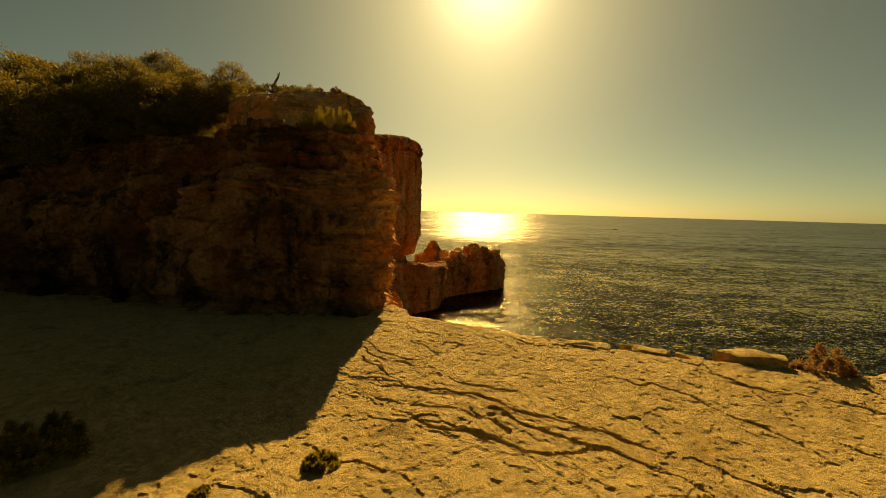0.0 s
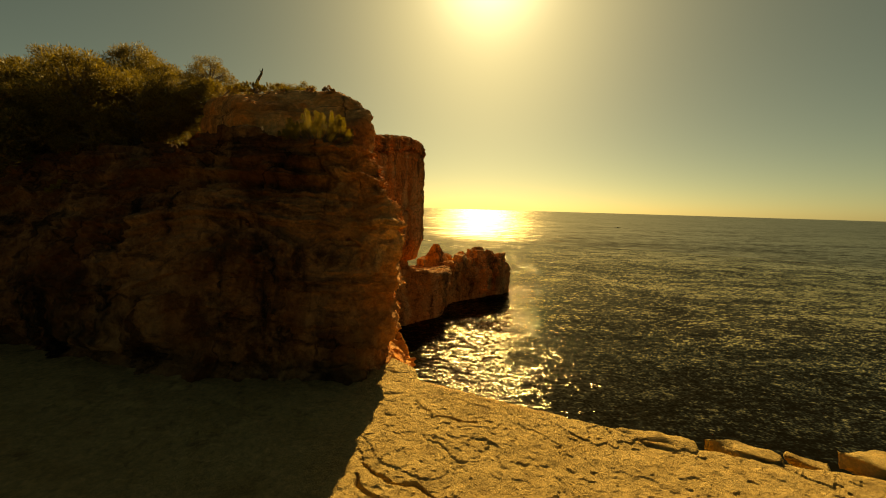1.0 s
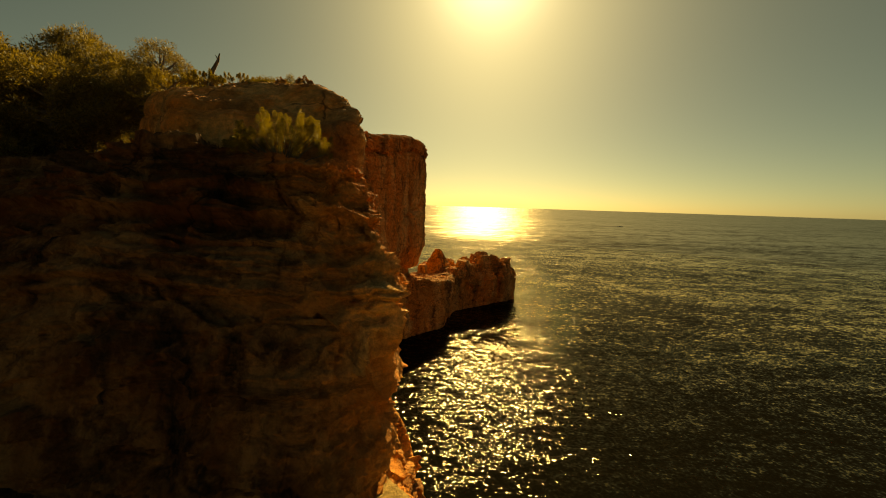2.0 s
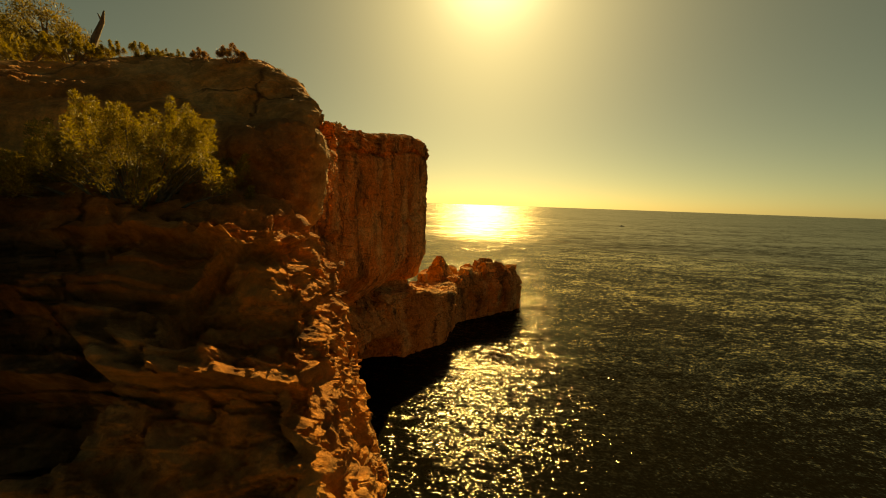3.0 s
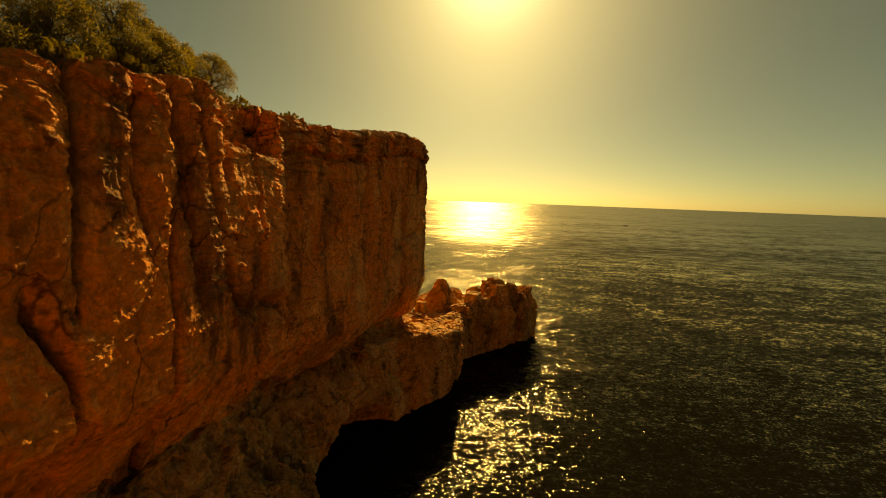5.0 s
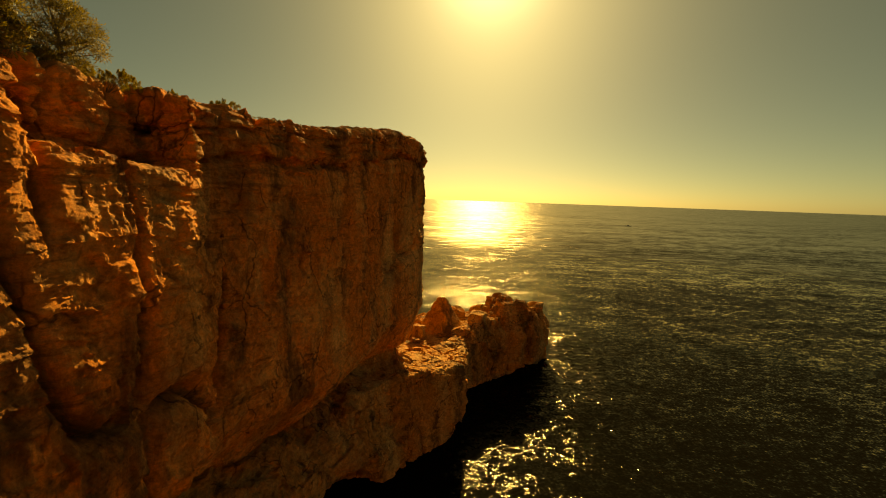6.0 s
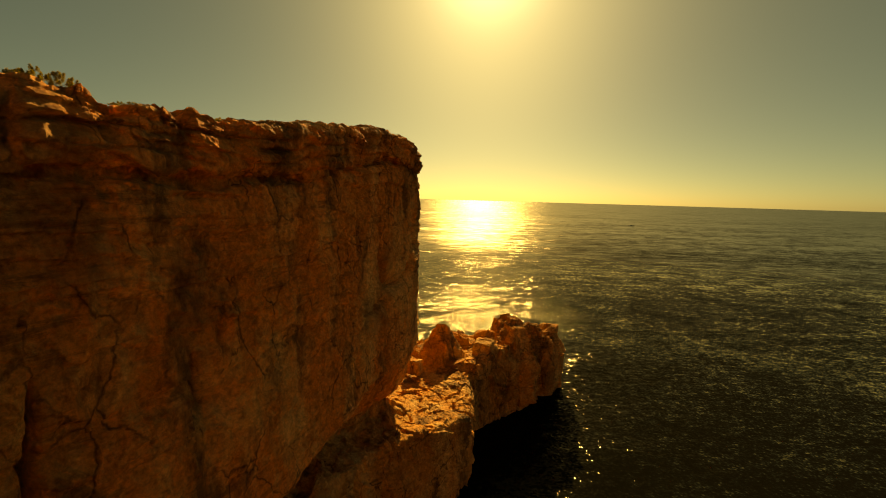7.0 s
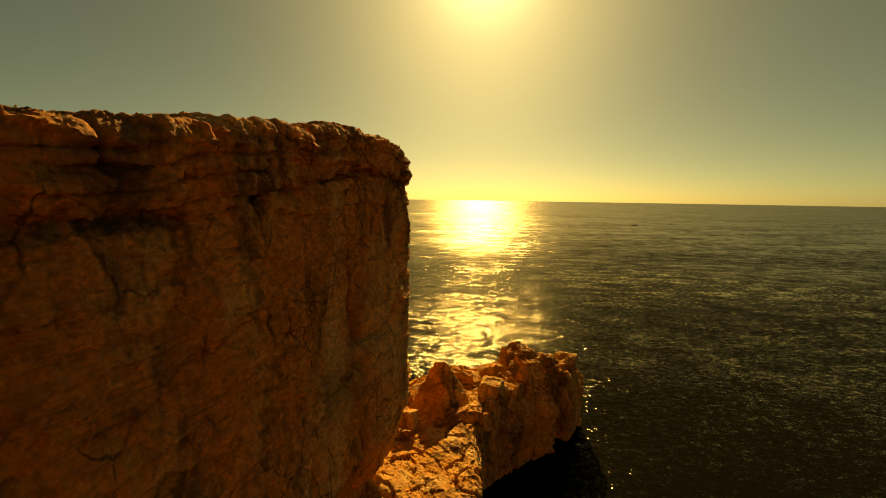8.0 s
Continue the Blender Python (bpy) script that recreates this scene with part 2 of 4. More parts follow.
def polygon(x, y, pts):
    """Signed distance in plan to a closed outline, inside negative."""
    d = np.full(np.broadcast(x, y).shape, 1e9, dtype=np.float32)
    inside = np.zeros(d.shape, dtype=bool)
    for (ax, ay), (bx, by) in zip(pts, pts[1:] + pts[:1]):
        ex, ey = bx - ax, by - ay
        px, py = x - ax, y - ay
        s = np.clip((px * ex + py * ey) / (ex * ex + ey * ey), 0, 1)
        d = np.minimum(d, (px - ex * s) ** 2 + (py - ey * s) ** 2)
        if ay != by:
            inside ^= ((ay > y) != (by > y)) & (x < ax + (y - ay) * ex / ey)
    d = np.sqrt(d)
    return np.where(inside, -d, d)


def smin(a, b, r):
    h = np.clip(0.5 + 0.5 * (b - a) / r, 0, 1)
    return b + (a - b) * h - r * h * (1 - h)


def smax(a, b, r):
    return -smin(-a, -b, r)


def ball(x, y, z, c, r):
    """An ellipsoid of half-sizes r round c."""
    q = np.sqrt(((x - c[0]) / r[0]) ** 2 + ((y - c[1]) / r[1]) ** 2 + ((z - c[2]) / r[2]) ** 2)
    return (q - 1) * min(r)


def curve(v, xs, ys):
    return np.interp(v, xs, ys).astype(np.float32)


def skin(solid, rough, low, high, fine, levels=2):
    """Quads round the solid within a box (surface nets), split finer and then pushed in and out by the relief."""
    step = fine * 2 ** levels
    ax = [np.arange(a, b + step, step, dtype=np.float32) for a, b in zip(low, high)]
    X, Y, Z = ax[0][:, None, None], ax[1][None, :, None], ax[2][None, None, :]
    D = np.ascontiguousarray(np.broadcast_to(solid(X, Y, Z), (len(ax[0]), len(ax[1]), len(ax[2])))).astype(np.float32)
    D[0], D[-1], D[:, 0], D[:, -1], D[:, :, 0], D[:, :, -1] = 1, 1, 1, 1, 1, 1
    S = D < 0
    c = np.zeros(tuple(s - 1 for s in S.shape), np.int8)
    corners = [(i, j, k) for i in (0, 1) for j in (0, 1) for k in (0, 1)]
    nx, ny, nz = c.shape
    for i, j, k in corners:
        c += S[i:i + nx, j:j + ny, k:k + nz]
    act = np.nonzero((c > 0) & (c < 8))
    ids = np.full(c.shape, -1, np.int32)
    ids[act] = np.arange(len(act[0]))
    P, N = np.zeros((len(act[0]), 3), np.float32), np.zeros(len(act[0]), np.float32)
    for a in corners:
        for b in corners:
            if sum(b) - sum(a) == 1 and sum(abs(u - v) for u, v in zip(a, b)) == 1:
                da = D[act[0] + a[0], act[1] + a[1], act[2] + a[2]]
                db = D[act[0] + b[0], act[1] + b[1], act[2] + b[2]]
                cross = (da < 0) != (db < 0)
                t = np.where(cross, da / np.where(cross, da - db, 1), 0)
                for q in range(3):
                    P[:, q] += np.where(cross, a[q] + t * (b[q] - a[q]), 0)
                N += cross
    P = (P / N[:, None] + np.stack(act, 1)) * step + np.array([a[0] for a in ax], np.float32)
    quads = []
    for d in range(3):
        e, g = [(1, 2), (2, 0), (0, 1)][d]
        lo = [slice(1, -1)] * 3
        hi = [slice(1, -1)] * 3
        hi[d] = slice(2, None)
        sa, sb = S[tuple(lo)], S[tuple(hi)]
        at = np.nonzero(sa != sb)
        up = sa[at]
        at = [v + 1 for v in at]

        def cell(de, dg):
            w = list(at)
            w[e], w[g] = w[e] - de, w[g] - dg
            return ids[w[0], w[1], w[2]]

        q = np.stack([cell(1, 1), cell(0, 1), cell(0, 0), cell(1, 0)], 1)
        q[~up] = q[~up][:, ::-1]
        quads.append(q)
    P, Q = largest(P, np.concatenate(quads))
    # the sides where the box cuts the rock stay coarse and plain
    ends = np.array([[a[0], a[-1]] for a in ax], np.float32)
    rim = ((np.abs(P - ends[:, 0]) < 0.6 * step) | (np.abs(P - ends[:, 1]) < 0.6 * step)).any(1)
    plain = rim[Q].all(1)
    V, F = P, Q[~plain]
    N = normals(V, F)
    for _ in range(levels):
        V, N, F = split(V, N, F)
    N /= np.linalg.norm(N, axis=1)[:, None] + 1e-9
    moved = np.clip(rough(V[:, 0], V[:, 1], V[:, 2]), -0.8, 0.8)
    V = V - N * np.asarray(moved, np.float32)[:, None]
    return np.concatenate([V, P]), np.concatenate([F, Q[plain] + len(V)])


def normals(P, Q):
    n = np.cross(P[Q[:, 2]] - P[Q[:, 0]], P[Q[:, 3]] - P[Q[:, 1]])
    N = np.zeros_like(P)
    for c in range(4):
        for a in range(3):
            N[:, a] += np.bincount(Q[:, c], n[:, a], len(P))
    return N / (np.linalg.norm(N, axis=1)[:, None] + 1e-9)


def split(P, N, Q):
    """Each quad into four, with points shared along the edges."""
    count = len(P)
    a, b = Q, np.roll(Q, -1, 1)
    key = np.minimum(a, b).astype(np.int64) * count + np.maximum(a, b)
    pairs, at = np.unique(key.ravel(), return_inverse=True)
    at = at.reshape(Q.shape) + count
    u, v = pairs // count, pairs % count
    mid = np.arange(len(Q)) + count + len(pairs)
    P2 = np.concatenate([P, (P[u] + P[v]) / 2, P[Q].mean(1)])
    N2 = np.concatenate([N, (N[u] + N[v]) / 2, N[Q].mean(1)])
    F = [np.stack([Q[:, i], at[:, i], mid, at[:, i - 1]], 1) for i in range(4)]
    return P2, N2, np.concatenate(F)


def largest(P, Q):
    """Drops crumbs that hang free of the main piece."""
    lab = np.arange(len(P))
    e0, e1 = np.concatenate([Q[:, 0], Q[:, 1]]), np.concatenate([Q[:, 1], Q[:, 2]])
    while True:
        m = np.minimum(lab[e0], lab[e1])
        top = np.maximum(lab[e0], lab[e1])
        open_ends = top > m
        if not open_ends.any():
            break
        e0, e1, m, top = e0[open_ends], e1[open_ends], m[open_ends], top[open_ends]
        lab[top] = m
        for _ in range(12):
            lab = lab[lab]
    main = np.bincount(lab).argmax()
    Q = Q[lab[Q[:, 0]] == main]
    used = np.zeros(len(P), bool)
    used[Q] = True
    at = np.cumsum(used) - 1
    return P[used], at[Q]


def mesh_of(name, verts, faces, mat, smooth=True):
    me = bpy.data.meshes.new(name)
    me.vertices.add(len(verts))
    me.vertices.foreach_set("co", np.asarray(verts, np.float32).ravel())
    n = faces.shape[1]
    me.loops.add(faces.size)
    me.loops.foreach_set("vertex_index", faces.astype(np.int32).ravel())
    me.polygons.add(len(faces))
    me.polygons.foreach_set("loop_start", np.arange(0, faces.size, n, dtype=np.int32))
    me.polygons.foreach_set("use_smooth", np.full(len(faces), smooth))
    me.update(calc_edges=True)
    me.validate()
    me.materials.append(mat)
    return me


def rock(name, solid, rough, low, high, step, mat, label, category="cliff", kind="structure", levels=2):
    v, f = skin(solid, rough, low, high, step, levels)
    return tagged(new(name, mesh_of(name, v, f, mat, False)), label, category, kind=kind)


def creases(x, y, z, width, seed):
    return np.exp(-np.abs(vnoise(x, y, z, seed)) / width)


def ridged(x, y, z, octaves, seed):
    """Sharp crests with hollows between, as rain etches them into limestone."""
    out, amp = 0, 1.0
    for o in range(octaves):
        out = out + amp * (0.5 - 2.2 * np.abs(vnoise(x * 2.1 ** o, y * 2.1 ** o, z * 2.1 ** o, seed + o)))
        amp *= 0.52
    return out


def facets(x, y, z, seed):
    """Broken rock: each cell of a jumbled grid is a tilted flat face, with sharp joints between."""
    x0, y0, z0 = np.floor(x - 0.5), np.floor(y - 0.5), np.floor(z - 0.5)
    best = np.full(x.shape, 1e9, np.float32)
    out = np.zeros(x.shape, np.float32)
    for dx in (0, 1):
        for dy in (0, 1):
            for dz in (0, 1):
                cx, cy, cz = x0 + dx, y0 + dy, z0 + dz
                h = PERM[(PERM[(PERM[(cx.astype(np.int32) + seed * 13) & 255] + cy.astype(np.int32)) & 255] + cz.astype(np.int32)) & 255]
                h1, h2, h3 = VALS[h], VALS[PERM[(h + 71) & 255]], VALS[PERM[(h + 143) & 255]]
                px, py, pz = x - cx - 0.5 - 0.42 * h1, y - cy - 0.5 - 0.42 * h2, z - cz - 0.5 - 0.42 * h3
                d = px * px + py * py + pz * pz
                near = d < best
                best = np.where(near, d, best)
                out = np.where(near, 0.8 * (px * h2 + py * h3 + pz * h1) + 0.6 * VALS[PERM[(h + 29) & 255]], out)
    return out


def cliff_rough(x, y, z, big=0.5, seed=3, beds=1.0, cracks=0.6, mid=1.0):
    """Relief of the limestone: lumps, sawn beds, upright cracks, broken blocks and pits."""
    warp = vnoise(x * 0.4, y * 0.4, z * 0.4, seed + 30)
    d = big * fbm(x * 0.33, y * 0.33, z * 0.22, 2, seed)
    zz = z + 0.35 * warp + 0.12 * vnoise(x * 1.3, y * 1.3, z * 0.6, seed + 31)
    for size, deep, k in ((1.15, 0.2, 5), (0.42, 0.12, 6), (0.17, 0.05, 4)):
        bed = zz / size
        cut = bed - np.floor(bed)
        force = np.clip(0.35 + 0.9 * vnoise((x + 3 * k) * 0.45, y * 0.45, np.floor(bed) * 1.7, seed + k), 0, 1)
        d = d + beds * deep * force * (np.clip(cut * 1.25, 0, 1) - 0.5)
    d = d + cracks * creases(x * 0.5 + warp * 0.5, y * 0.5, z * 0.09, 0.035, seed + 7) * np.clip(0.5 + 2 * vnoise(x * 0.25, y * 0.25, z * 0.25, seed + 8), 0, 1)
    qx, qy = x + 0.25 * warp, y + 0.2 * warp
    d = d + mid * (0.17 * facets(qx * 0.8, qy * 0.8, zz * 1.2, seed + 9) + 0.065 * facets(qx * 2.3, qy * 2.3, zz * 3.6, seed + 12))
    d = d + 0.025 * facets(x * 6.5, y * 6.5, z * 8.0, seed + 15) - 0.05 * ridged((x + y) * 1.2 + warp, z * 1.1 + warp, 0 * z, 4, seed + 15)
    return d - 0.12


# sea: one sheet to the horizon
SEA_LEVEL = 3.3


def sea():
    bm = bmesh.new()
    rings = [0.0, 30, 80, 200, 600, 2000, 4950]
    prev = None
    for r in rings:
        if r == 0:
            ring = [bm.verts.new((0, 40, SEA_LEVEL))]
        else:
            ring = [bm.verts.new((r * math.sin(a * math.tau / 96), 40 + r * math.cos(a * math.tau / 96), SEA_LEVEL)) for a in range(96)]
        if prev:
            for i in range(96):
                j = (i + 1) % 96
                bm.faces.new([prev[0], ring[j], ring[i]] if len(prev) == 1 else [prev[i], prev[j], ring[j], ring[i]])
        prev = ring
    bmesh.ops.recalc_face_normals(bm, faces=bm.faces)
    me = bpy.data.meshes.new("water")
    bm.to_mesh(me)
    me.materials.append(SEA)
    if me.polygons[0].normal.z < 0:
        me.flip_normals()
    return tagged(new("water", me), "calm dark sea with small ripples glittering under the sun", "sea", kind="structure")


sea()

# ---- the platform under the start of the flight ----
EDGE = [(-0.9, 10.7), (-0.75, 10.1), (0.5, 9.45), (2.0, 8.75), (3.4, 8.15), (4.6, 7.85), (5.8, 7.6), (8.0, 7.25), (12, 6.8), (16, 5), (20, 0), (22, -14), (-24, -14), (-24, 13), (-3, 13)]
CRACKS = [
    [(-1.43, 7.23), (-0.8, 6.5), (-0.3, 6.1), (0.7, 5.95), (1.35, 5.5), (2.0, 5.1), (2.65, 4.75), (3.3, 4.35), (3.7, 3.8)],
    [(-0.6, 5.4), (0.1, 5.0), (0.9, 4.7), (1.6, 4.5), (2.2, 4.55)],
    [(5.0, 6.5), (5.3, 5.9), (5.2, 5.2), (5.6, 4.6), (6.6, 4.2)],
    [(-1.5, 4.6), (-0.7, 4.3), (0.0, 3.7), (0.8, 3.6), (1.4, 3.2)],
    [(-0.8, 9.2), (-0.4, 8.6), (0.3, 8.5)],
    [(-1.5, 7.9), (-0.9, 7.2), (-0.1, 6.8), (0.5, 6.4), (1.4, 6.1)],
    [(0.9, 5.6), (1.7, 4.9), (2.6, 4.2), (3.2, 3.5)],
    [(3.0, 6.6), (3.8, 6.1), (4.6, 5.4), (4.9, 4.6)],
    [(-1.2, 5.9), (-0.3, 5.5), (0.4, 5.4), (1.1, 5.0)],
    [(5.8, 6.4), (6.6, 5.8), (7.8, 5.5)],
]


def line_distance(x, y, pts):
    d = np.full(x.shape, 1e9, np.float32)
    for (ax, ay), (bx, by) in zip(pts, pts[1:]):
        ex, ey = bx - ax, by - ay
        s = np.clip(((x - ax) * ex + (y - ay) * ey) / (ex * ex + ey * ey), 0, 1)
        d = np.minimum(d, (x - ax - ex * s) ** 2 + (y - ay - ey * s) ** 2)
    return np.sqrt(d)


def platform_solid(x, y, z):
    d = polygon(x, y, EDGE)
    top = 13.02 + 0.035 * np.clip(y - 3, 0, 6) - 0.02 * np.clip(x - 4, 0, 10) + 0.12 * np.exp(-(np.maximum(x + 3.2, 0) / 1.3) ** 2) * np.exp(-((y - 3.6) / 2.4) ** 2)
    return smax(d + 0.25 * np.clip(12.6 - z, 0, 1), z - top, 0.1)


def platform_rough(x, y, z):
    o = z * 0
    wx = fbm(x * 0.9, y * 0.9, o, 3, 41)
    wy = fbm(x * 0.9, y * 0.9, o, 3, 51)
    d = 0.07 * fbm(x * 0.3, y * 0.3, o, 2, 42)
    # thin broken plates, longer along the joints than across
    along, across = 0.87 * x - 0.5 * y + 0.25 * wx, 0.5 * x + 0.87 * y + 0.15 * wy
    where = np.clip(0.4 + 1.5 * vnoise(x * 0.35, y * 0.35, o, 57), 0.08, 1)
    d = d + where * (0.04 * facets(along * 0.5, across * 1.3, o + 0.5, 43) + 0.018 * facets(along * 1.4, across * 3.2, o + 0.5, 47) + 0.007 * facets(along * 4.2, across * 8.0, o + 0.5, 58))
    # thin layers that break off in small steps
    fine = 0.35 * fbm(x * 2.6, y * 2.6, o, 3, 56)
    for rate, deep, turn, seed in ((0.7, 0.022, 0.62, 60), (1.7, 0.012, 0.4, 62), (3.9, 0.006, 0.85, 64)):
        v = rate * (3 - y - turn * x + 0.9 * wx) + fine * (0.6 + 0.4 * rate)
        d = d - deep * (v - np.floor(v)) * np.clip(2.4 * vnoise(x * 0.75, y * 0.75, o, seed) - 0.1 - 0.1 * np.clip(x - 2, 0, 4), 0, 1)
    d = d + 0.012 * facets(x * 9, y * 9, o + 0.5, 59)
    xx, yy = x + 0.14 * wx + 0.06 * vnoise(x * 5, y * 5, o, 52), y + 0.2 * wy + 0.06 * vnoise(x * 5, y * 5, o, 53)
    for pts in CRACKS:
        wide = 0.014 + 0.024 * vnoise(x * 1.3, y * 1.3, o, 45)
        d = d + 0.1 * np.clip(1.4 - line_distance(xx, yy, pts) / np.maximum(wide, 0.005), 0, 1)
    d = d + 0.016 * fbm(x * 3.0, y * 3.0, z * 3, 4, 46)
    return d


rock("rock_platform", platform_solid, platform_rough, (-5, 3.1, 12.5), (9.4, 11.4, 13.75), 0.025, FLAT, "flat pale limestone platform with dark cracks and thin steps", "rock ground")


rock("rock_platform_inland", platform_solid, platform_rough, (-25, -15, 12.2), (23, 4.1, 13.8), 0.2, FLAT, "flat pale limestone platform away from the edge", "rock ground", levels=1)


for low, high in (((-25, 3.1, 12.2), (-4.3, 14, 13.8)), ((8.7, 3.1, 12.2), (23, 9, 13.8))):
    rock("rock_platform_side", platform_solid, platform_rough, low, high, 0.13, FLAT, "flat pale limestone platform beside the cliff", "rock ground", levels=1)


def platform_base(x, y, z):
    return smax(polygon(x, y, EDGE) + 0.35 + 0 * z, z - 12.4, 0.3)


rock("platform_cliff", platform_base, lambda x, y, z: cliff_rough(x, y, z, 0.3, 5), (-26, -16, -1.5), (24, 14, 13.4), 0.45, CLIFF, "limestone cliff dropping from the platform to the sea", levels=1)

# ---- the near cliff with its blunt nose ----
NEAR = [(-1.2, 10.4), (-1.55, 12.0), (-1.85, 13.2), (-2.35, 14.1), (-3.2, 15.0), (-5.0, 15.9), (-8, 18), (-9.0, 21), (-26, 24), (-26, 12.2), (-10, 11.0), (-8, 10.3), (-4.5, 9.6), (-2.2, 9.6)]
CAP = [(-2.8, 13.1), (-2.36, 13.75), (-2.9, 14.9), (-3.4, 15.6), (-4.4, 16.2), (-5.6, 16.8), (-8, 18.5), (-10, 22), (-16, 24), (-11, 18), (-8.2, 15.4), (-7.0, 14.4), (-6.1, 13.3), (-4.2, 13.0)]


def front_solid(x, y, z):
    right = curve(z, [11, 12.8, 13.7, 15, 16, 16.5, 17.35, 17.7, 18.1, 19], [0.5, 0.25, -0.08, -0.2, 0.05, -0.05, -0.15, -0.3, -0.5, -1.1])
    near = polygon(x - right, y, NEAR)
    back = np.clip(z - 15.5, 0, 5) * curve(x, [-12, -7, -4, -2.6], [1.2, 0.8, 0.3, 0.0])
    under = 0.45 * np.exp(-((z - 13.5) / 0.35) ** 2)
    slope = np.where(x < -6.5, np.clip(17.6 + 0.36 * (y - 13), 17.6, 20.2), 18.25)
    slope = np.where(x > -3, np.minimum(slope, np.minimum(17.55 + 0.9 * (-1.55 - x) + 0.45 * (y - 11.5), 18.35 + 0.9 * (-2.2 - x) - 0.9 * (y - 12.3))), slope)
    lean = curve(z, [12.6, 14, 15.5, 16.5, 17.3, 17.7, 18.2, 19], [-0.4, 0.0, 0.25, 0.8, 1.4, 1.9, 2.3, 2.8])
    face = 9.65 + lean + 0.18 * np.clip(-4.5 - x, 0, 9) - y
    return smax(smax(near + back + under, face, 0.25), z - slope, 0.15)


def cap_solid(x, y, z):
    edge = curve(z, [15, 16.5, 17.5, 18.5, 19.2, 19.9, 20.4], [0.4, 0.3, 0.2, 0.03, 0.03, 0.28, 1.0])
    top = np.clip(19.84 + curve(x, [-6.5, -5.6, -3.2], [0.2, 0.5, 0.62]) * np.minimum(y - 14.75, 0.8), 18.7, 20.5)
    return smax(polygon(x, y, CAP) + edge, z - top, 0.2)


def cap_rough(x, y, z):
    """Planed, pitted stone with a few beds and one long crease."""
    zz = z + 0.3 * vnoise(x * 0.5, y * 0.5, z * 0.5, 33)
    d = 0.1 * fbm(x * 0.5, y * 0.5, z * 0.4, 3, 3) + 0.035 * fbm(x * 2.6, y * 2.6, z * 3.2, 4, 34) + 0.03 * facets(x * 1.1, y * 1.1, zz * 1.9, 35)
    d = d + 0.026 * facets(x * 3.1, y * 3.1, zz * 4.5, 36) + 0.014 * facets(x * 14, y * 14, z * 16, 85)
    line = z - 17.75 - 0.35 * (x + 2.5) - 0.15 * vnoise(x * 1.2, y * 1.2, z * 0, 87)
    return d + 0.14 * np.exp(-np.abs(line) / 0.09) + 0.1 * np.exp(-np.abs(zz - 19.25) / 0.05) - 0.03


def front_rough(x, y, z):
    # sharp rain-etched fins of rock on the seaward slope
    wx, wy = 0.5 * vnoise(x * 0.9, y * 0.9, z * 0.6, 78), 0.5 * vnoise(x * 0.9, y * 0.9, z * 0.6, 79)
    along, down = y + 0.35 * x + wy, 0.75 * x - 0.6 * z + wx
    fins = -0.1 * ridged(along * 1.7, down * 0.6, 0 * z, 3, 77) - 0.03 * ridged(along * 3.7 + 1.2 * down, down * 2.6, 0 * z, 2, 84)
    fins = fins + 0.06 * facets(x * 2.4 + y, y * 2.4, z * 1.5, 80) + 0.02 * facets(x * 6.5, y * 6.5, z * 5, 82) + 0.012 * facets(x * 15, y * 15, z * 12, 83) - 0.014 * ridged(x * 6, y * 6, z * 6, 3, 86)
    where = np.clip((z - 14.6) * 0.6, 0, 1) * np.clip((x + 3.0) * 2, 0, 1) * np.clip((13.5 - y) * 2, 0.15, 1)
    return cliff_rough(x, y, z, 0.12, 3, 1.3, 0.15, 1.0) + fins * where


FRONT = "shaded dark limestone buttress with layered beds and a blunt nose"
rock("near_cliff", front_solid, front_rough, (-7.8, 8.8, 10.8), (-3.1, 15.6, 18.9), 0.04, SHADE_TINTED, FRONT)
rock("near_cliff_nose", front_solid, front_rough, (-3.7, 8.8, 10.8), (-0.4, 15.6, 16.4), 0.035, SHADE_TINTED, "blunt nose of the dark limestone buttress")
rock("near_cliff_crest", front_solid, front_rough, (-3.6, 9.6, 15.9), (-0.8, 14.6, 18.9), 0.018, SHADE_TINTED, "jagged rain-etched crest of the limestone buttress")
rock("near_cliff_side", front_solid, front_rough, (-14.4, 8.8, 10.5), (-7.1, 20, 20.6), 0.06, SHADE_TINTED, "dark limestone cliff below the pines")
rock("cliff_cap", cap_solid, cap_rough, (-8.5, 12.4, 14.4), (-1.8, 18.5, 21.0), 0.03, PALE, "rust-brown limestone block that crowns the near cliff")
rock("inland_cliff", front_solid, lambda x, y, z: cliff_rough(x, y, z, 0.3, 3), (-27, 8.8, 10.5), (-13.6, 26, 21.6), 0.25, SHADE_TINTED, "dark limestone slope under the pines", levels=1)

# ---- the long wall ----
WALL = [(-3.4, 53.0), (-3.35, 52.0), (-3.8, 50.0), (-4.7, 46.8), (-5.6, 43.2), (-6.4, 40.4), (-7.3, 37.2), (-8.2, 34.6), (-8.3, 33.8), (-7.6, 33.5), (-7.4, 32.6), (-7.4, 31), (-7.5, 29), (-7.65, 27), (-7.85, 25), (-7.95, 23.8), (-8.1, 22.4), (-8.2, 21.2), (-8.4, 20.2), (-8.7, 19.4), (-12, 18), (-40, 17), (-40, 57), (-8, 57), (-4.6, 55)]


def wall_top(y):
    return curve(y, [18, 20.3, 21.7, 22.6, 24.2, 27.2, 30.1, 33, 35.2, 39, 41, 44, 47.4, 50, 53], [20.0, 20.4, 20.8, 21.1, 21.6, 22.3, 22.8, 22.7, 22.95, 23.0, 23.2, 23.75, 24.2, 24.3, 23.9])


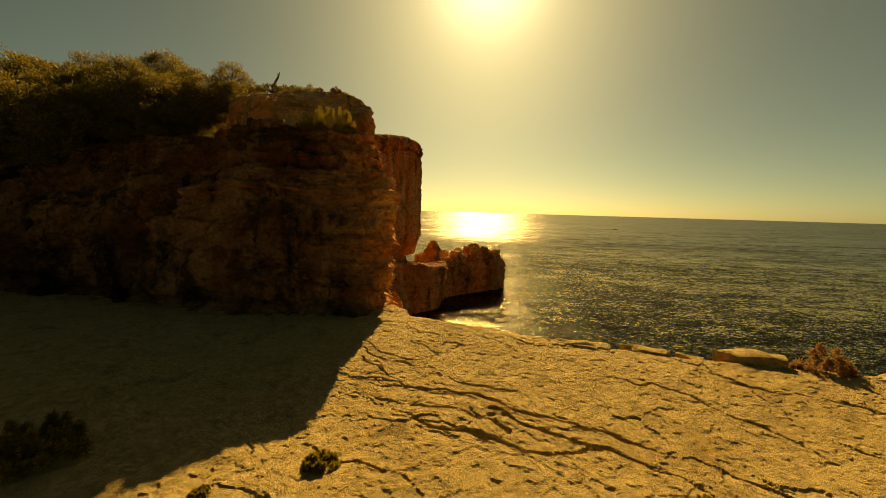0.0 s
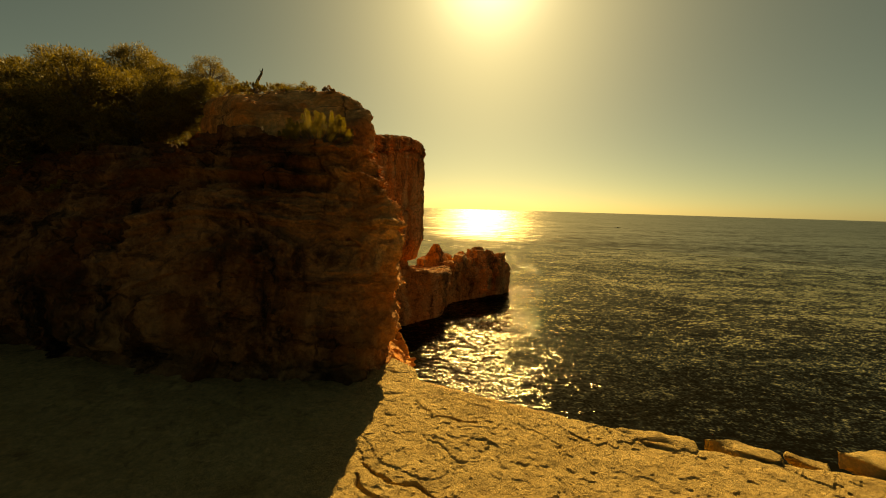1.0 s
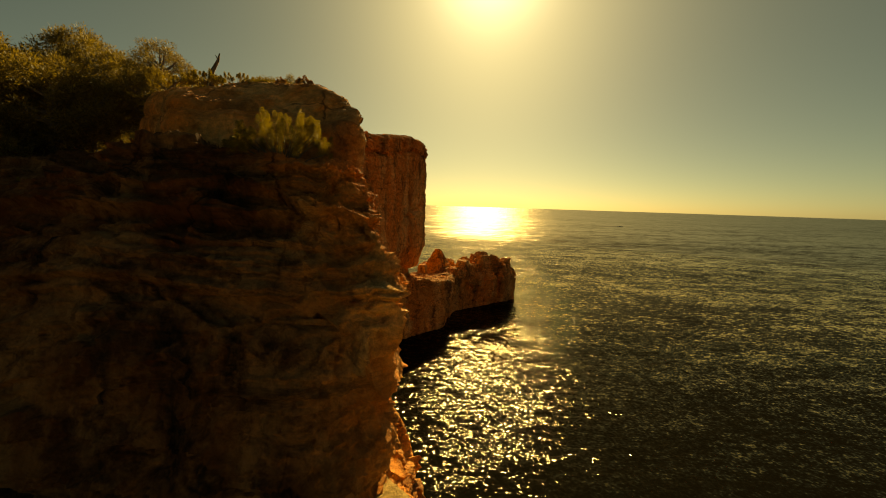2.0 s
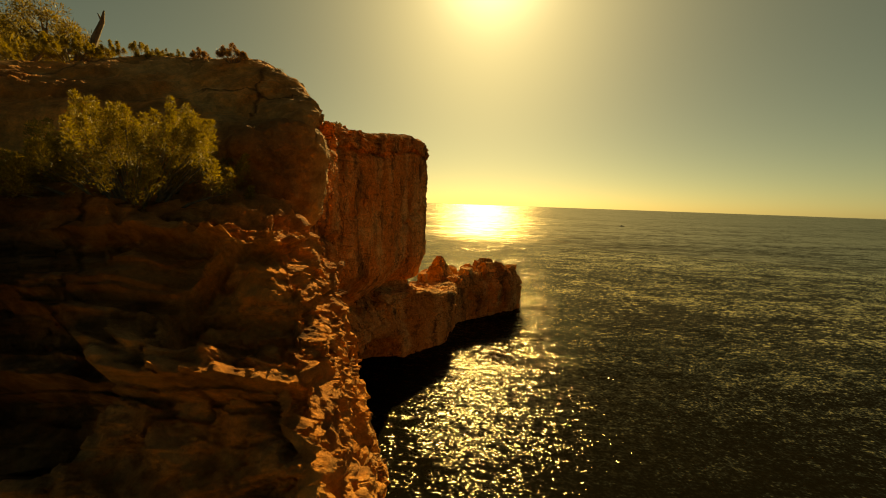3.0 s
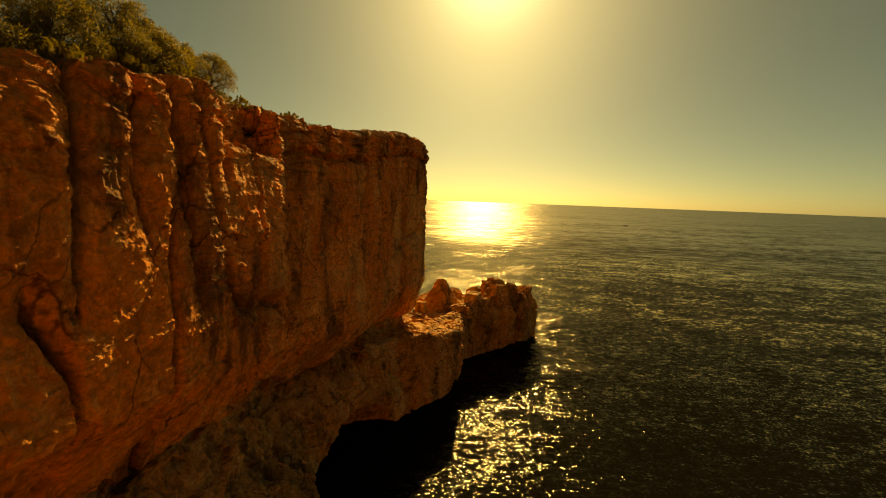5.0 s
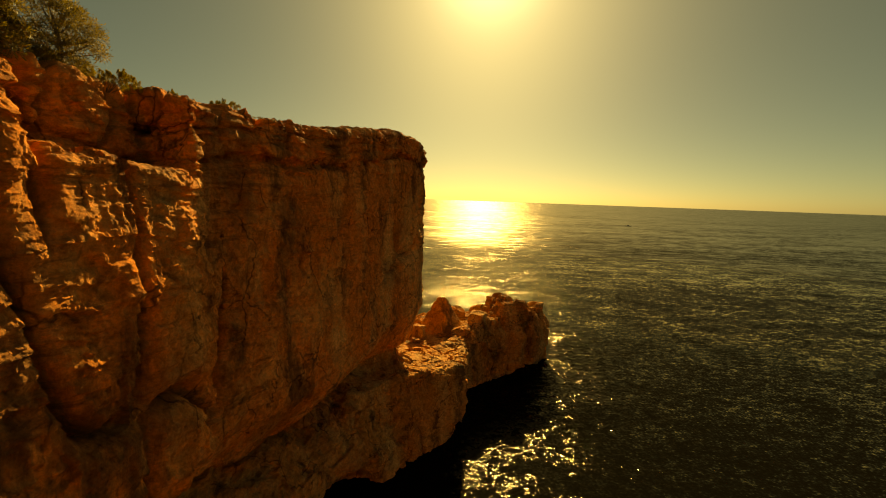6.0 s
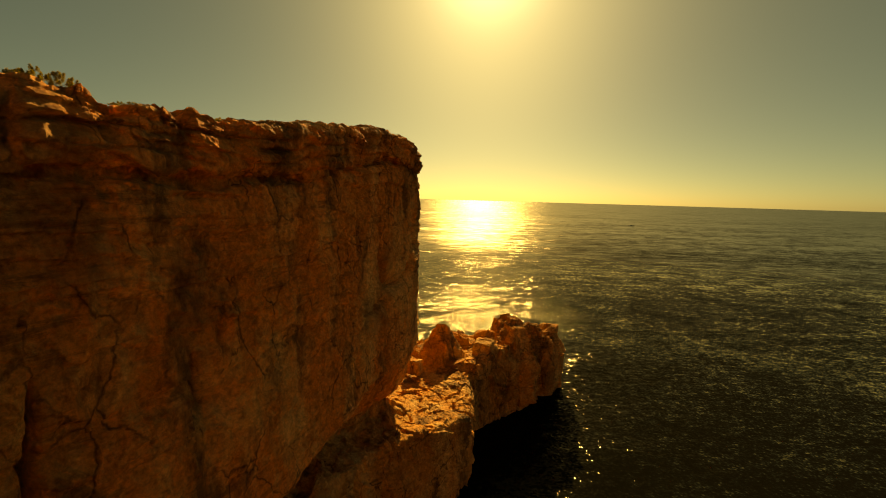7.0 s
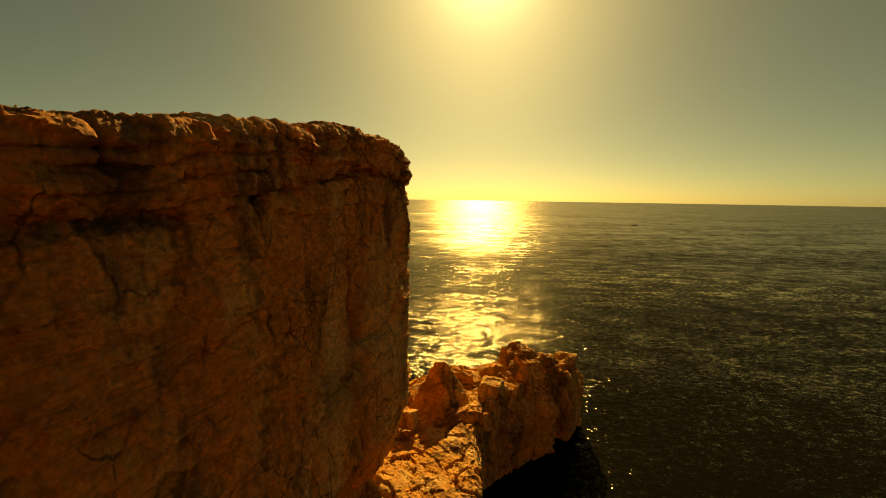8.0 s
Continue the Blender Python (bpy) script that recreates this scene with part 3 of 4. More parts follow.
def wall_solid(x, y, z):
    d = polygon(x, y, WALL)
    top = wall_top(y) + 0.14 * np.clip(d + 1.0, -5, 0)
    base = curve(y, [18, 21, 25, 29, 35, 41, 46, 50], [13.4, 13.2, 13.0, 12.2, 10.8, 9.6, 10.4, 10.2])
    # the face hangs over its foot, and the pillars lean back towards the crest
    under = np.clip(base + 2.6 - z, 0, 4) * curve(y, [18, 30, 36, 42, 47, 50], [0.62, 0.68, 0.8, 0.95, 0.6, 0.3])
    back = np.clip(z - 16.9, 0, 5) * curve(y, [18, 24, 28, 31, 33.4, 34.3], [0.04, 0.04, 0.04, 0.05, 0.04, 0.0])
    bed = curve(y, [18, 31, 36, 39, 43, 47, 53], [0.0, 0.0, 0.6, 1.0, 1.0, 0.8, 0.3])
    lip = z - top + 1.45 + 0.14 * vnoise(y * 0.5, x * 0 + 3.0, z * 0, 88)
    crest = bed * (0.5 * np.exp(-(lip / 0.13) ** 2) - 0.16 * np.clip(lip * 8, 0, 1)) + 0.2 * bed * np.exp(-((lip - 0.7) / 0.07) ** 2) + np.clip(z - top + 0.5, 0, 2) ** 2 * 0.35
    d = smax(smax(d + under + back + crest, z - top, 0.18), base - z, 0.5)
    # a shelf on the bulge, with the broken wall set back above it
    shelf = smax(smax(np.abs(y - 31.2) - 2.0, curve(y, [29, 33], [21.2, 20.8]) - z, 0.15), -8.9 - x, 0.15)
    return smax(d, -shelf, 0.15)


def wall_rough(x, y, z):
    # broken beds along the crest, smoother stone below
    split = 0.0
    for at, low, deep in ((20.9, 16.5, 0.4), (21.6, 17.5, 0.55), (22.9, 15.8, 0.5), (23.9, 18.6, 0.3), (25.2, 17.2, 0.5), (26.6, 18.4, 0.4), (28.1, 16.4, 0.35), (29.6, 19.4, 0.5), (30.4, 21.0, 0.5), (31.3, 20.8, 0.45), (32.3, 20.8, 0.5), (33.2, 20.6, 0.4), (35.9, 22.0, 0.35), (37.6, 21.9, 0.4), (39.3, 22.1, 0.45), (40.4, 22.0, 0.35), (42.2, 22.3, 0.4), (43.4, 22.2, 0.3), (45.1, 22.6, 0.4), (47.0, 22.8, 0.35), (49.2, 22.9, 0.35)):
        off = y + 0.4 * vnoise(z * 0.35, y * 0, y * 0 + at, 96) + 0.12 * vnoise(z * 1.4, y * 0, y * 0 + at, 98) - at
        split = split + deep * np.exp(-np.abs(off) / 0.09) * np.clip((z - low) * 0.9, 0, 1)
    deep = wall_top(y) - z + 0.16 * vnoise(y * 0.55, x * 0.55, z * 0, 89) + 0.05 * vnoise(y * 2.1, x * 2.1, z * 0, 92)
    for at, cut, thin in ((0.34, 0.12, 0.03), (0.62, 0.2, 0.04), (0.98, 0.12, 0.03), (1.42, 0.24, 0.06), (1.75, 0.08, 0.03), (2.4, 0.06, 0.03), (4.3, 0.07, 0.03)):
        split = split + cut * np.exp(-np.abs(deep - at) / thin) * np.clip(0.7 + 1.6 * vnoise(y * 0.7 + 9 * at, x * 0.3, z * 0, 93), 0, 1.2) * np.clip((y - 29) * 0.5, 0.3, 1)
    crest = np.exp(-((z - 22.6 - 0.06 * (y - 36)) / 1.3) ** 2)
    return cliff_rough(x, y, z, 0.12, 11, 0.8 + 0.2 * crest - 0.55 * np.clip((30 - y) / 3, 0, 1), 0.8, 0.38 + 0.1 * crest - 0.16 * np.clip((30 - y) / 3, 0, 1)) + 0.08 * crest * facets(x * 1.0, y * 1.0, z * 1.6, 95) + 0.08 * crest * fbm(x * 1.6, y * 1.6, z * 1.6, 2, 94) + split


rock("long_cliff", wall_solid, wall_rough, (-9.6, 30.2, 8.4), (-2.6, 55.5, 24.9), 0.045, CLIFF, "tall rust-stained limestone wall with upright cracks, shaded from the sun")
rock("pillared_cliff", wall_solid, wall_rough, (-10.2, 18.6, 10.4), (-6.5, 31.0, 23.6), 0.036, CLIFF, "rust-brown limestone pillars split by dark upright fissures")
rock("inland_top", wall_solid, wall_rough, (-14, 30.6, 16), (-9.2, 55.5, 24.9), 0.25, CLIFF, "stony cliff top behind the long wall", levels=1)
rock("inland_wall", wall_solid, wall_rough, (-14, 16.5, 14), (-9.8, 31, 24.0), 0.2, CLIFF, "limestone cliff top behind the pillars", levels=1)

# ---- the lower tier, sea cave, terrace and the rocks at its end ----
LOWER = [(-3.4, 51), (-4.2, 46.5), (-5.0, 43), (-6.6, 39.5), (-8.0, 36.5), (-8.4, 34), (-8.2, 29), (-8.2, 24), (-8.0, 20), (-6.5, 17), (-3.6, 15), (-2.6, 13.5), (-2.0, 10), (-30, 10), (-30, 56), (-6, 54)]
TERRACE = [(-6.0, 42.5), (-3.6, 46.5), (-1.0, 49.3), (0.7, 51), (1.0, 57), (3.5, 59.8), (7.5, 62.2), (9.9, 64.8), (10.4, 67.5), (8.5, 69.8), (4, 68.5), (0, 65), (-3.5, 62), (-5, 56), (-9, 52)]


def lower_solid(x, y, z):
    top = curve(y, [10, 17, 21, 25, 29, 35, 41, 46, 50], [13, 13.7, 13.5, 13.3, 12.6, 11.3, 10.1, 10.7, 10.2])
    toe = curve(y, [10, 24, 30, 36, 40], [0.05, 0.12, 0.2, 0.1, 0.0])
    slope = np.clip(z - 6.6, 0, 6) * curve(y, [30, 36, 41, 46, 49], [0.0, 0.3, 0.8, 0.7, 0.3])
    d = smax(polygon(x, y, LOWER) + slope + 0.6 * np.exp(-((z - top + 0.5) / 0.5) ** 2) - np.clip(9 - z, 0, 10) * toe, z - top, 0.4)
    land, x = x, x + 0.5
    t = polygon(x, y, TERRACE)
    ttop = curve(y, [42, 47, 50, 57, 59, 64, 70], [10.6, 9.6, 8.9, 8.6, 9.2, 9.0, 8.0]) - 0.16 * np.clip(x - 7, 0, 4) ** 2 - 1.8 * np.clip((x - 2) / 3, 0, 1) * np.clip((62.8 - y) / 2, 0, 1)
    d = smin(d, smax(t + curve(z, [-1.5, 3, 5, 9], [0.7, 0.5, 0.1, 0.1]), z - ttop, 0.3), 0.5)
    for bx, by, r, h in ((5.2, 63.2, 1.5, 10.7), (6.9, 64.2, 1.3, 10.4), (8.3, 65.4, 1.2, 9.4), (3.4, 61.0, 1.1, 9.3), (7.9, 63.0, 0.9, 9.3), (4.6, 65.4, 1.4, 10.4), (9.3, 66.4, 0.9, 8.4), (2.4, 62.4, 1.2, 9.8), (6.2, 61.6, 1.0, 8.6), (0.2, 62.8, 1.2, 9.6)):
        turn = 0.9 * bx + by
        u, v = (x - bx) * math.cos(turn) + (y - by) * math.sin(turn), (y - by) * math.cos(turn) - (x - bx) * math.sin(turn)
        side = smax(np.abs(u) - r, np.abs(v) - 0.8 * r, 0.4)
        d = smin(d, smax(side + 0.35 * np.clip(z - h + 1.2, 0, 2), z - h + 0.12 * u, 0.3), 0.12)
    x = land
    heel = smax(polygon(x, y, [(-10, 23), (-6.9, 25), (-6.0, 26.8), (-6.0, 28.6), (-7.2, 31), (-8.4, 35.2), (-11, 36)]) - 0.42 * np.clip(9.4 - z, 0, 12), z - 9.9 + 0.12 * (x + 7) + 0.35 * np.clip(y - 28.4, 0, 8), 0.3)
    d = smin(d, heel, 0.3)
    d = smax(d, -ball(x, y, z, (-6.4, 40.6, 1.8), (4.6, 5.6, 5.0)), 0.6)
    d = smax(d, -ball(x, y, z, (2.0, 51.0, 3.4), (2.8, 6.5, 1.8)), 0.6)
    d = smax(d, -ball(x, y, z, (8.5, 60.5, 3.4), (3.6, 3.4, 1.4)), 0.5)
    return d


def terrace_rough(x, y, z):
    return cliff_rough(x, y, z, 0.3, 21, 1.0, 0.6, 0.8) + (0.36 * facets(x * 0.42, y * 0.42, z * 0.55, 97) - 0.1 * ridged(x * 0.7, y * 0.7, z * 0.7, 3, 99)) * np.clip(np.abs(y - 53) * 0.3 - 0.6, 0.12, 1)


rock("lower_cliff", lower_solid, terrace_rough, (-11, 10.5, 1.2), (-2, 47.4, 14.8), 0.08, SHORE_ROCK, "shaded limestone foot of the wall around a dark sea cave")
rock("sea_terrace", lower_solid, terrace_rough, (-8.5, 46.1, 1.2), (10.8, 71, 12.4), 0.07, SHORE_ROCK, "flat rocky terrace over the sea, ending in rugged rocks")


# ---- plateau behind the cliff tops ----
def plateau():
    xs, ys = np.linspace(-120, -5, 116), np.linspace(13, 54, 42)
    X, Y = np.meshgrid(xs, ys, indexing="ij")
    Z = 18.9 + 0.14 * (Y - 18) + 0.3 * fbm(X * 0.2, Y * 0.2, X * 0, 3, 61)
    v = np.stack([X, Y, Z], -1).reshape(-1, 3)
    inside = np.minimum(polygon(X, Y, WALL), np.minimum(polygon(X, Y, CAP), 0.2 + np.maximum(X + 26, 16 - Y))) < -1.6
    inside = inside.reshape(-1)
    i = (np.arange(115)[:, None] * 42 + np.arange(41)[None, :]).reshape(-1)
    f = np.stack([i, i + 42, i + 43, i + 1], -1)
    f = f[inside[f].all(1)]
    return tagged(new("ground", mesh_of("ground", v, f, FLAT)), "stony scrub ground on top of the cliffs", "ground", kind="structure")


plateau()


# ---- loose rocks ----
def boulder(name, pts, low, high, seed, label, mat, step=0.05, lean=0.0, amount=1.0, category="rock"):
    mx = [min(p[i] for p in pts) for i in (0, 1)]
    hx = [max(p[i] for p in pts) for i in (0, 1)]

    def solid(x, y, z):
        return smax(smax(polygon(x, y, pts) + 0.25 * np.clip(z - low, 0, 9) * lean, z - high - 0 * x, 0.06), low - z, 0.06)

    def rough(x, y, z):
        return amount * (0.05 * fbm(x * 1.6, y * 1.6, z * 1.6, 3, seed) + 0.04 * creases(x * 2, y * 2, z * 3, 0.1, seed + 4))

    ob = rock(name, solid, rough, (mx[0] - 0.3, mx[1] - 0.3, low - 0.3), (hx[0] + 0.3, hx[1] + 0.3, high + 0.3), step, mat, label, category, kind="thing", levels=1)
    del ob["kind"]
    return ob


SLAB = "flat broken limestone slab on the platform's edge"
for n, (pts, top) in enumerate([
        ([(2.35, 8.5), (2.75, 8.1), (3.5, 7.75), (3.65, 8.15), (3.0, 8.5)], 13.27),
        ([(3.8, 8.35), (4.15, 7.9), (4.6, 7.65), (4.8, 7.95), (4.35, 8.3)], 13.26),
        ([(4.85, 8.1), (5.3, 7.65), (5.45, 7.9), (5.05, 8.25)], 13.14),
        ([(5.5, 8.0), (5.8, 7.45), (6.7, 7.3), (6.9, 7.7), (6.1, 8.05)], 13.34),
        ([(7.0, 7.25), (8.4, 6.85), (8.6, 7.2), (7.4, 7.55)], 13.16)]):
    tagged(boulder("slab", pts, 12.95, top, 70 + n, SLAB, FLAT, 0.03, 0.3, 1.5), group="slabs along the edge")

boulder("boulder", [(-4.0, 58.4), (-1.2, 57.8), (0.6, 59.2), (-0.3, 61.3), (-3.5, 61.0)], 8.4, 11.6, 81, "pointed reddish boulder standing on the terrace", SHORE_ROCK, 0.08, 2.0, 2.6)
boulder("boulder", [(-4.4, 56.4), (-3.3, 56.0), (-2.9, 57.0), (-4.0, 57.6)], 8.6, 9.7, 82, "small broken boulder lying on the terrace", SHORE_ROCK, 0.1, 0.4, 2.0)
boulder("boulder", [(0.6, 59.6), (2.2, 59.2), (2.8, 60.6), (1.2, 61.2)], 8.8, 10.0, 83, "blocky pale boulder on the terrace rocks", SHORE_ROCK, 0.1, 0.5, 2.0)


# ---- plants ----
def part(name, me, parent, label=""):
    ob = new(name, me)
    ob.parent = parent
    return tagged(ob, label)


def blades(clumps, radius, count, length, width, seed, lift=0.0):
    """Leaves as small pointed blades that stand out from each clump."""
    r = np.random.RandomState(seed)
    c = np.repeat(np.asarray(clumps, np.float32), count, 0)
    rad = np.repeat(np.broadcast_to(np.asarray(radius, np.float32), (len(clumps),)), count)
    v = r.normal(size=c.shape)
    v[:, 2] += lift
    v /= np.linalg.norm(v, axis=1)[:, None]
    root = c + v * (rad * r.rand(len(c)) ** 0.5)[:, None]
    side = np.cross(v, r.normal(size=c.shape))
    side /= np.linalg.norm(side, axis=1)[:, None] + 1e-6
    ln = length * (0.6 + 0.8 * r.rand(len(c)))[:, None]
    tip = root + (v + 0.35 * r.normal(size=c.shape)) * ln
    mid = (root + tip) * 0.5
    w = side * width
    P = np.stack([root, mid + w, tip, mid - w], 1).reshape(-1, 3)
    return P, np.arange(len(P)).reshape(-1, 4)


def tube(path, radii, sides=7):
    V, F = [], []
    for i, (p, rad) in enumerate(zip(path, radii)):
        p = Vector(p)
        d = (Vector(path[min(i + 1, len(path) - 1)]) - Vector(path[max(i - 1, 0)])).normalized()
        a = d.orthogonal().normalized()
        b = d.cross(a)
        for s in range(sides):
            t = s * math.tau / sides
            V.append(p + (a * math.cos(t) + b * math.sin(t)) * rad)
    for i in range(len(path) - 1):
        for s in range(sides):
            u = (s + 1) % sides
            F.append((i * sides + s, i * sides + u, (i + 1) * sides + u, (i + 1) * sides + s))
    return np.array([tuple(v) for v in V]), np.array(F)


def join(pieces):
    V, F, n = [], [], 0
    for v, f in pieces:
        V.append(v)
        F.append(f + n)
        n += len(v)
    return np.concatenate(V), np.concatenate(F)


def bark_material():
    m, n, k, p = material("pine_bark")
    co = mapped(n, k, (6, 6, 1.5))
    f = noise_node(n, k, co, 3, 6, 0.7)
    k.new(ramp(n, k, f, [(0.3, (0.05, 0.035, 0.025)), (0.7, (0.2, 0.15, 0.11))]), p.inputs["Base Color"])
    p.inputs["Roughness"].default_value = 0.9
    k.new(bump(n, k, f, 0.8, 0.03), p.inputs["Normal"])
    return m


BARK = bark_material()


def pine(seed, height, wide, crown_low):
    """A low wind-bent pine: leaning trunk, limbs, and a broken crown of needle tufts."""
    r = random.Random(seed)
    lean = r.uniform(-0.25, 0.25)
    root = new("pine_tree")
    trunk = [(0, 0, -0.3), (lean * 0.3, 0.05, height * 0.25), (lean * 0.8, -0.05, height * 0.5), (lean, 0.0, height * 0.8)]
    pieces = [tube(trunk, [0.16, 0.12, 0.09, 0.04])]
    clumps, rads = [], []
    for i in range(105):
        a, h = r.uniform(0, math.tau), r.uniform(crown_low, 1.0)
        env = math.sin(math.pi * min(1, max(0.12, (h - crown_low) / (1.06 - crown_low)))) ** 0.6
        d = wide * 0.5 * env * r.uniform(0.45, 1.0)
        p = (lean + d * math.cos(a), d * math.sin(a), height * h - 0.1 * d)
        clumps.append(p)
        rads.append(r.uniform(0.2, 0.4) * height / 3)
        if i % 3 == 0:
            s = (lean * h, 0, height * h * 0.7)
            m = ((s[0] + p[0]) / 2, (s[1] + p[1]) / 2, (s[2] + p[2]) / 2 - 0.08)
            pieces.append(tube([s, m, p], [0.05, 0.035, 0.015], 5))
    part("trunk", mesh_of("pine_trunk", *join(pieces), BARK), root, "grey-brown pine trunk with thin limbs")
    part("crown", mesh_of("pine_crown", *blades(clumps, rads, 210, 0.095, 0.017, seed, 0.3), PINE, False), root)
    return tagged(root, "low wind-bent pine with a dark olive crown", "tree", "pines on the cliffs")


PINES = [pine(301, 3.2, 3.6, 0.12), pine(302, 2.6, 3.4, 0.08), pine(303, 2.3, 3.0, 0.06), pine(304, 3.4, 3.2, 0.18)]
PLACES = [
    (-17.8, 16.6, 18.6, 1.05), (-16.0, 19.0, 19.8, 0.9), (-14.2, 18.6, 19.8, 0.95), (-12.3, 18.8, 19.6, 0.8), (-10.6, 18.2, 19.6, 0.65),
    (-13.4, 13.2, 17.0, 1.05), (-15.6, 13.4, 17.0, 1.1), (-11.8, 15.0, 18.2, 0.85), (-10.2, 15.2, 18.4, 0.7), (-14.6, 17.2, 18.9, 1.0), (-16.8, 17.8, 19.0, 1.0), (-17.6, 13.0, 16.8, 1.1),
    (-9.2, 17.6, 20.2, 0.55), (-19.5, 19.5, 20.0, 1.0), (-13.2, 16.4, 18.8, 0.7), (-11.2, 16.0, 18.6, 0.7), (-15.4, 16.2, 18.6, 0.75), (-21.5, 17.5, 19.4, 1.1), (-12.5, 21.5, 20.0, 0.85), (-9.6, 15.6, 18.5, 0.55), (-18.5, 14.6, 17.8, 0.8), (-16.6, 14.2, 17.7, 0.7), (-14.6, 14.6, 17.8, 0.75), (-12.6, 14.2, 17.7, 0.65), (-10.8, 14.2, 17.7, 0.55), (-8.6, 16.4, 19.6, 0.5), (-20.5, 15.2, 18.0, 0.9), (-13.6, 20.0, 20.2, 0.85), (-17.4, 20.4, 20.2, 0.9),
] + [(x, y, float(wall_top(y)) - 0.1 + 0.1 * (x + 8.8), size) for x, y, size in ((-9.3, 21.6, 0.36), (-9.1, 23.2, 0.4), (-9.2, 24.6, 0.46), (-9.2, 26.2, 0.5), (-12.4, 25.6, 0.7), (-9.8, 25.2, 0.5), (-9.3, 27.8, 0.55), (-11.2, 28.6, 0.65), (-9.4, 28.9, 0.6), (-9.4, 30.3, 0.58), (-9.3, 31.7, 0.46), (-10.8, 20.6, 0.36), (-13.0, 23.0, 0.55), (-14.5, 27.0, 0.8), (-11.0, 31.5, 0.6), (-12.8, 20.6, 0.5), (-10.4, 22.4, 0.42), (-10.6, 24.2, 0.48))]
for n, (x, y, z, size) in enumerate(PLACES):
    m = pose(x, y, z - 0.15, 0, 0, 67 * n) @ Matrix.Diagonal((size, size, size, 1))
    if n < 4:
        PINES[n].matrix_basis = m
    else:
        copy_thing(PINES[n % 4], Matrix.LocRotScale(m.translation, m.to_quaternion(), None)).scale = (size, size, size)


def shrub(name, size, count, leaf, seed, mat, label, group="", category="shrub", sprays=60):
    """A rounded shrub: thin twigs that end in upright feathery sprays of small leaves."""
    r = random.Random(seed)
    root = new(name)
    clumps, twigs, rads = [], [], []
    for i in range(sprays):
        a, q = r.uniform(0, math.tau), r.uniform(0.1, 1.0) ** 0.6
        h = size[2] * (1 - 0.75 * q * q) * r.uniform(0.35, 1.0)
        p = Vector((size[0] * q * math.cos(a), size[1] * q * math.sin(a), h))
        grow = Vector((0.25 * math.cos(a) * q, 0.25 * math.sin(a) * q, 1.0)).normalized() * size[2] * r.uniform(0.16, 0.3)
        for j in range(5):
            clumps.append(tuple(p + grow * (j / 4)))
            rads.append(size[2] * (0.1 - 0.017 * j))
        if i % 2 == 0:
            twigs.append(tube([(p.x * 0.15, p.y * 0.15, -0.1), (p.x * 0.6, p.y * 0.6, h * 0.55), tuple(p)], [0.02 * size[2], 0.014 * size[2], 0.006 * size[2]], 4))
    part("stem", mesh_of(name + "_twigs", *join(twigs), BARK), root, "thin brown twigs")
    part("foliage", mesh_of(name + "_leaves", *blades(clumps, rads, count, leaf, leaf * 0.15, seed, 0.9), mat, False), root)
    return tagged(root, label, category, group)


DRY = leaf_material("dry_leaves", (0.2, 0.09, 0.03), (0.3, 0.16, 0.06))
big = shrub("shrub", (1.05, 0.7, 0.85), 150, 0.019, 401, BUSH, "large sunlit yellow-green shrub rooted on a rock shelf", "shrubs on the cliffs", sprays=110)
big.matrix_basis = pose(-3.55, 12.45, 18.05) @ Matrix.Diagonal((0.95, 0.95, 0.98, 1))
low = shrub("shrub", (0.5, 0.4, 0.3), 90, 0.016, 402, BUSH, "small yellow-green shrub on a rock ledge", "shrubs on the cliffs")
low.matrix_basis = pose(-3.15, 12.95, 17.9)
SHRUBS = [(-5.9, 15.6, 20.2, 1.1), (-5.2, 15.8, 20.2, 0.9), (-6.5, 15.2, 20.1, 1.2), (-7.4, 15.4, 20.1, 1.3), (-5.3, 15.5, 20.2, 0.7), (-7.6, 10.9, 15.6, 0.8), (-9.8, 12.4, 16.8, 1.2), (-8.2, 12.9, 17.4, 1.2)]
CREST = [(-8.4, 35.9, 1.0), (-9.0, 34.2, 0.9), (-9.1, 32.4, 1.3), (-9.4, 33.0, 1.2), (-8.7, 27.2, 1.3), (-8.5, 25.6, 1.2), (-9.0, 24.2, 1.4), (-9.3, 22.8, 1.4), (-8.4, 28.6, 1.0), (-9.3, 21.2, 1.3), (-7.9, 40.5, 0.8), (-6.7, 43.5, 0.7)]
for n, (x, y, z, sz) in enumerate(SHRUBS + [(x, y, float(wall_top(y)), sz) for x, y, sz in CREST]):
    c = copy_thing(low, pose(x, y, z - 0.05, 0, 0, 53 * n))
    c.scale = (sz, sz, sz)
for n, (x, y, sz) in enumerate([(-8.1, 37.3, 0.7), (-7.5, 39.4, 0.8), (-6.9, 42.0, 0.6), (-6.0, 44.6, 0.7), (-5.3, 47.0, 0.6), (-8.7, 35.6, 0.9), (-4.6, 50.4, 0.7), (-7.3, 40.6, 0.5)]):
    copy_thing(low, pose(x, y, float(wall_top(y)) - 0.06, 0, 0, 71 * n)).scale = (sz, sz, 0.5 * sz)
tuft = shrub("shrub", (0.2, 0.18, 0.2), 60, 0.026, 403, BUSH, "small grey-green tuft growing on the platform", "tufts on the platform")
tuft.matrix_basis = pose(-1.2, 4.15, 13.02)
for x, y, z, sz in ((2.8, 3.75, 13.0, 0.7), (-2.2, 3.6, 13.1, 0.5), (3.4, 3.4, 13.0, 0.6)):
    copy_thing(tuft, pose(x, y, z, 0, 0, x * 90)).scale = (sz, sz, sz)
side = shrub("shrub", (0.55, 0.45, 0.42), 80, 0.04, 404, BUSH, "grey-green shrub on the shaded edge of the platform")
side.matrix_basis = pose(-4.25, 4.05, 13.1)
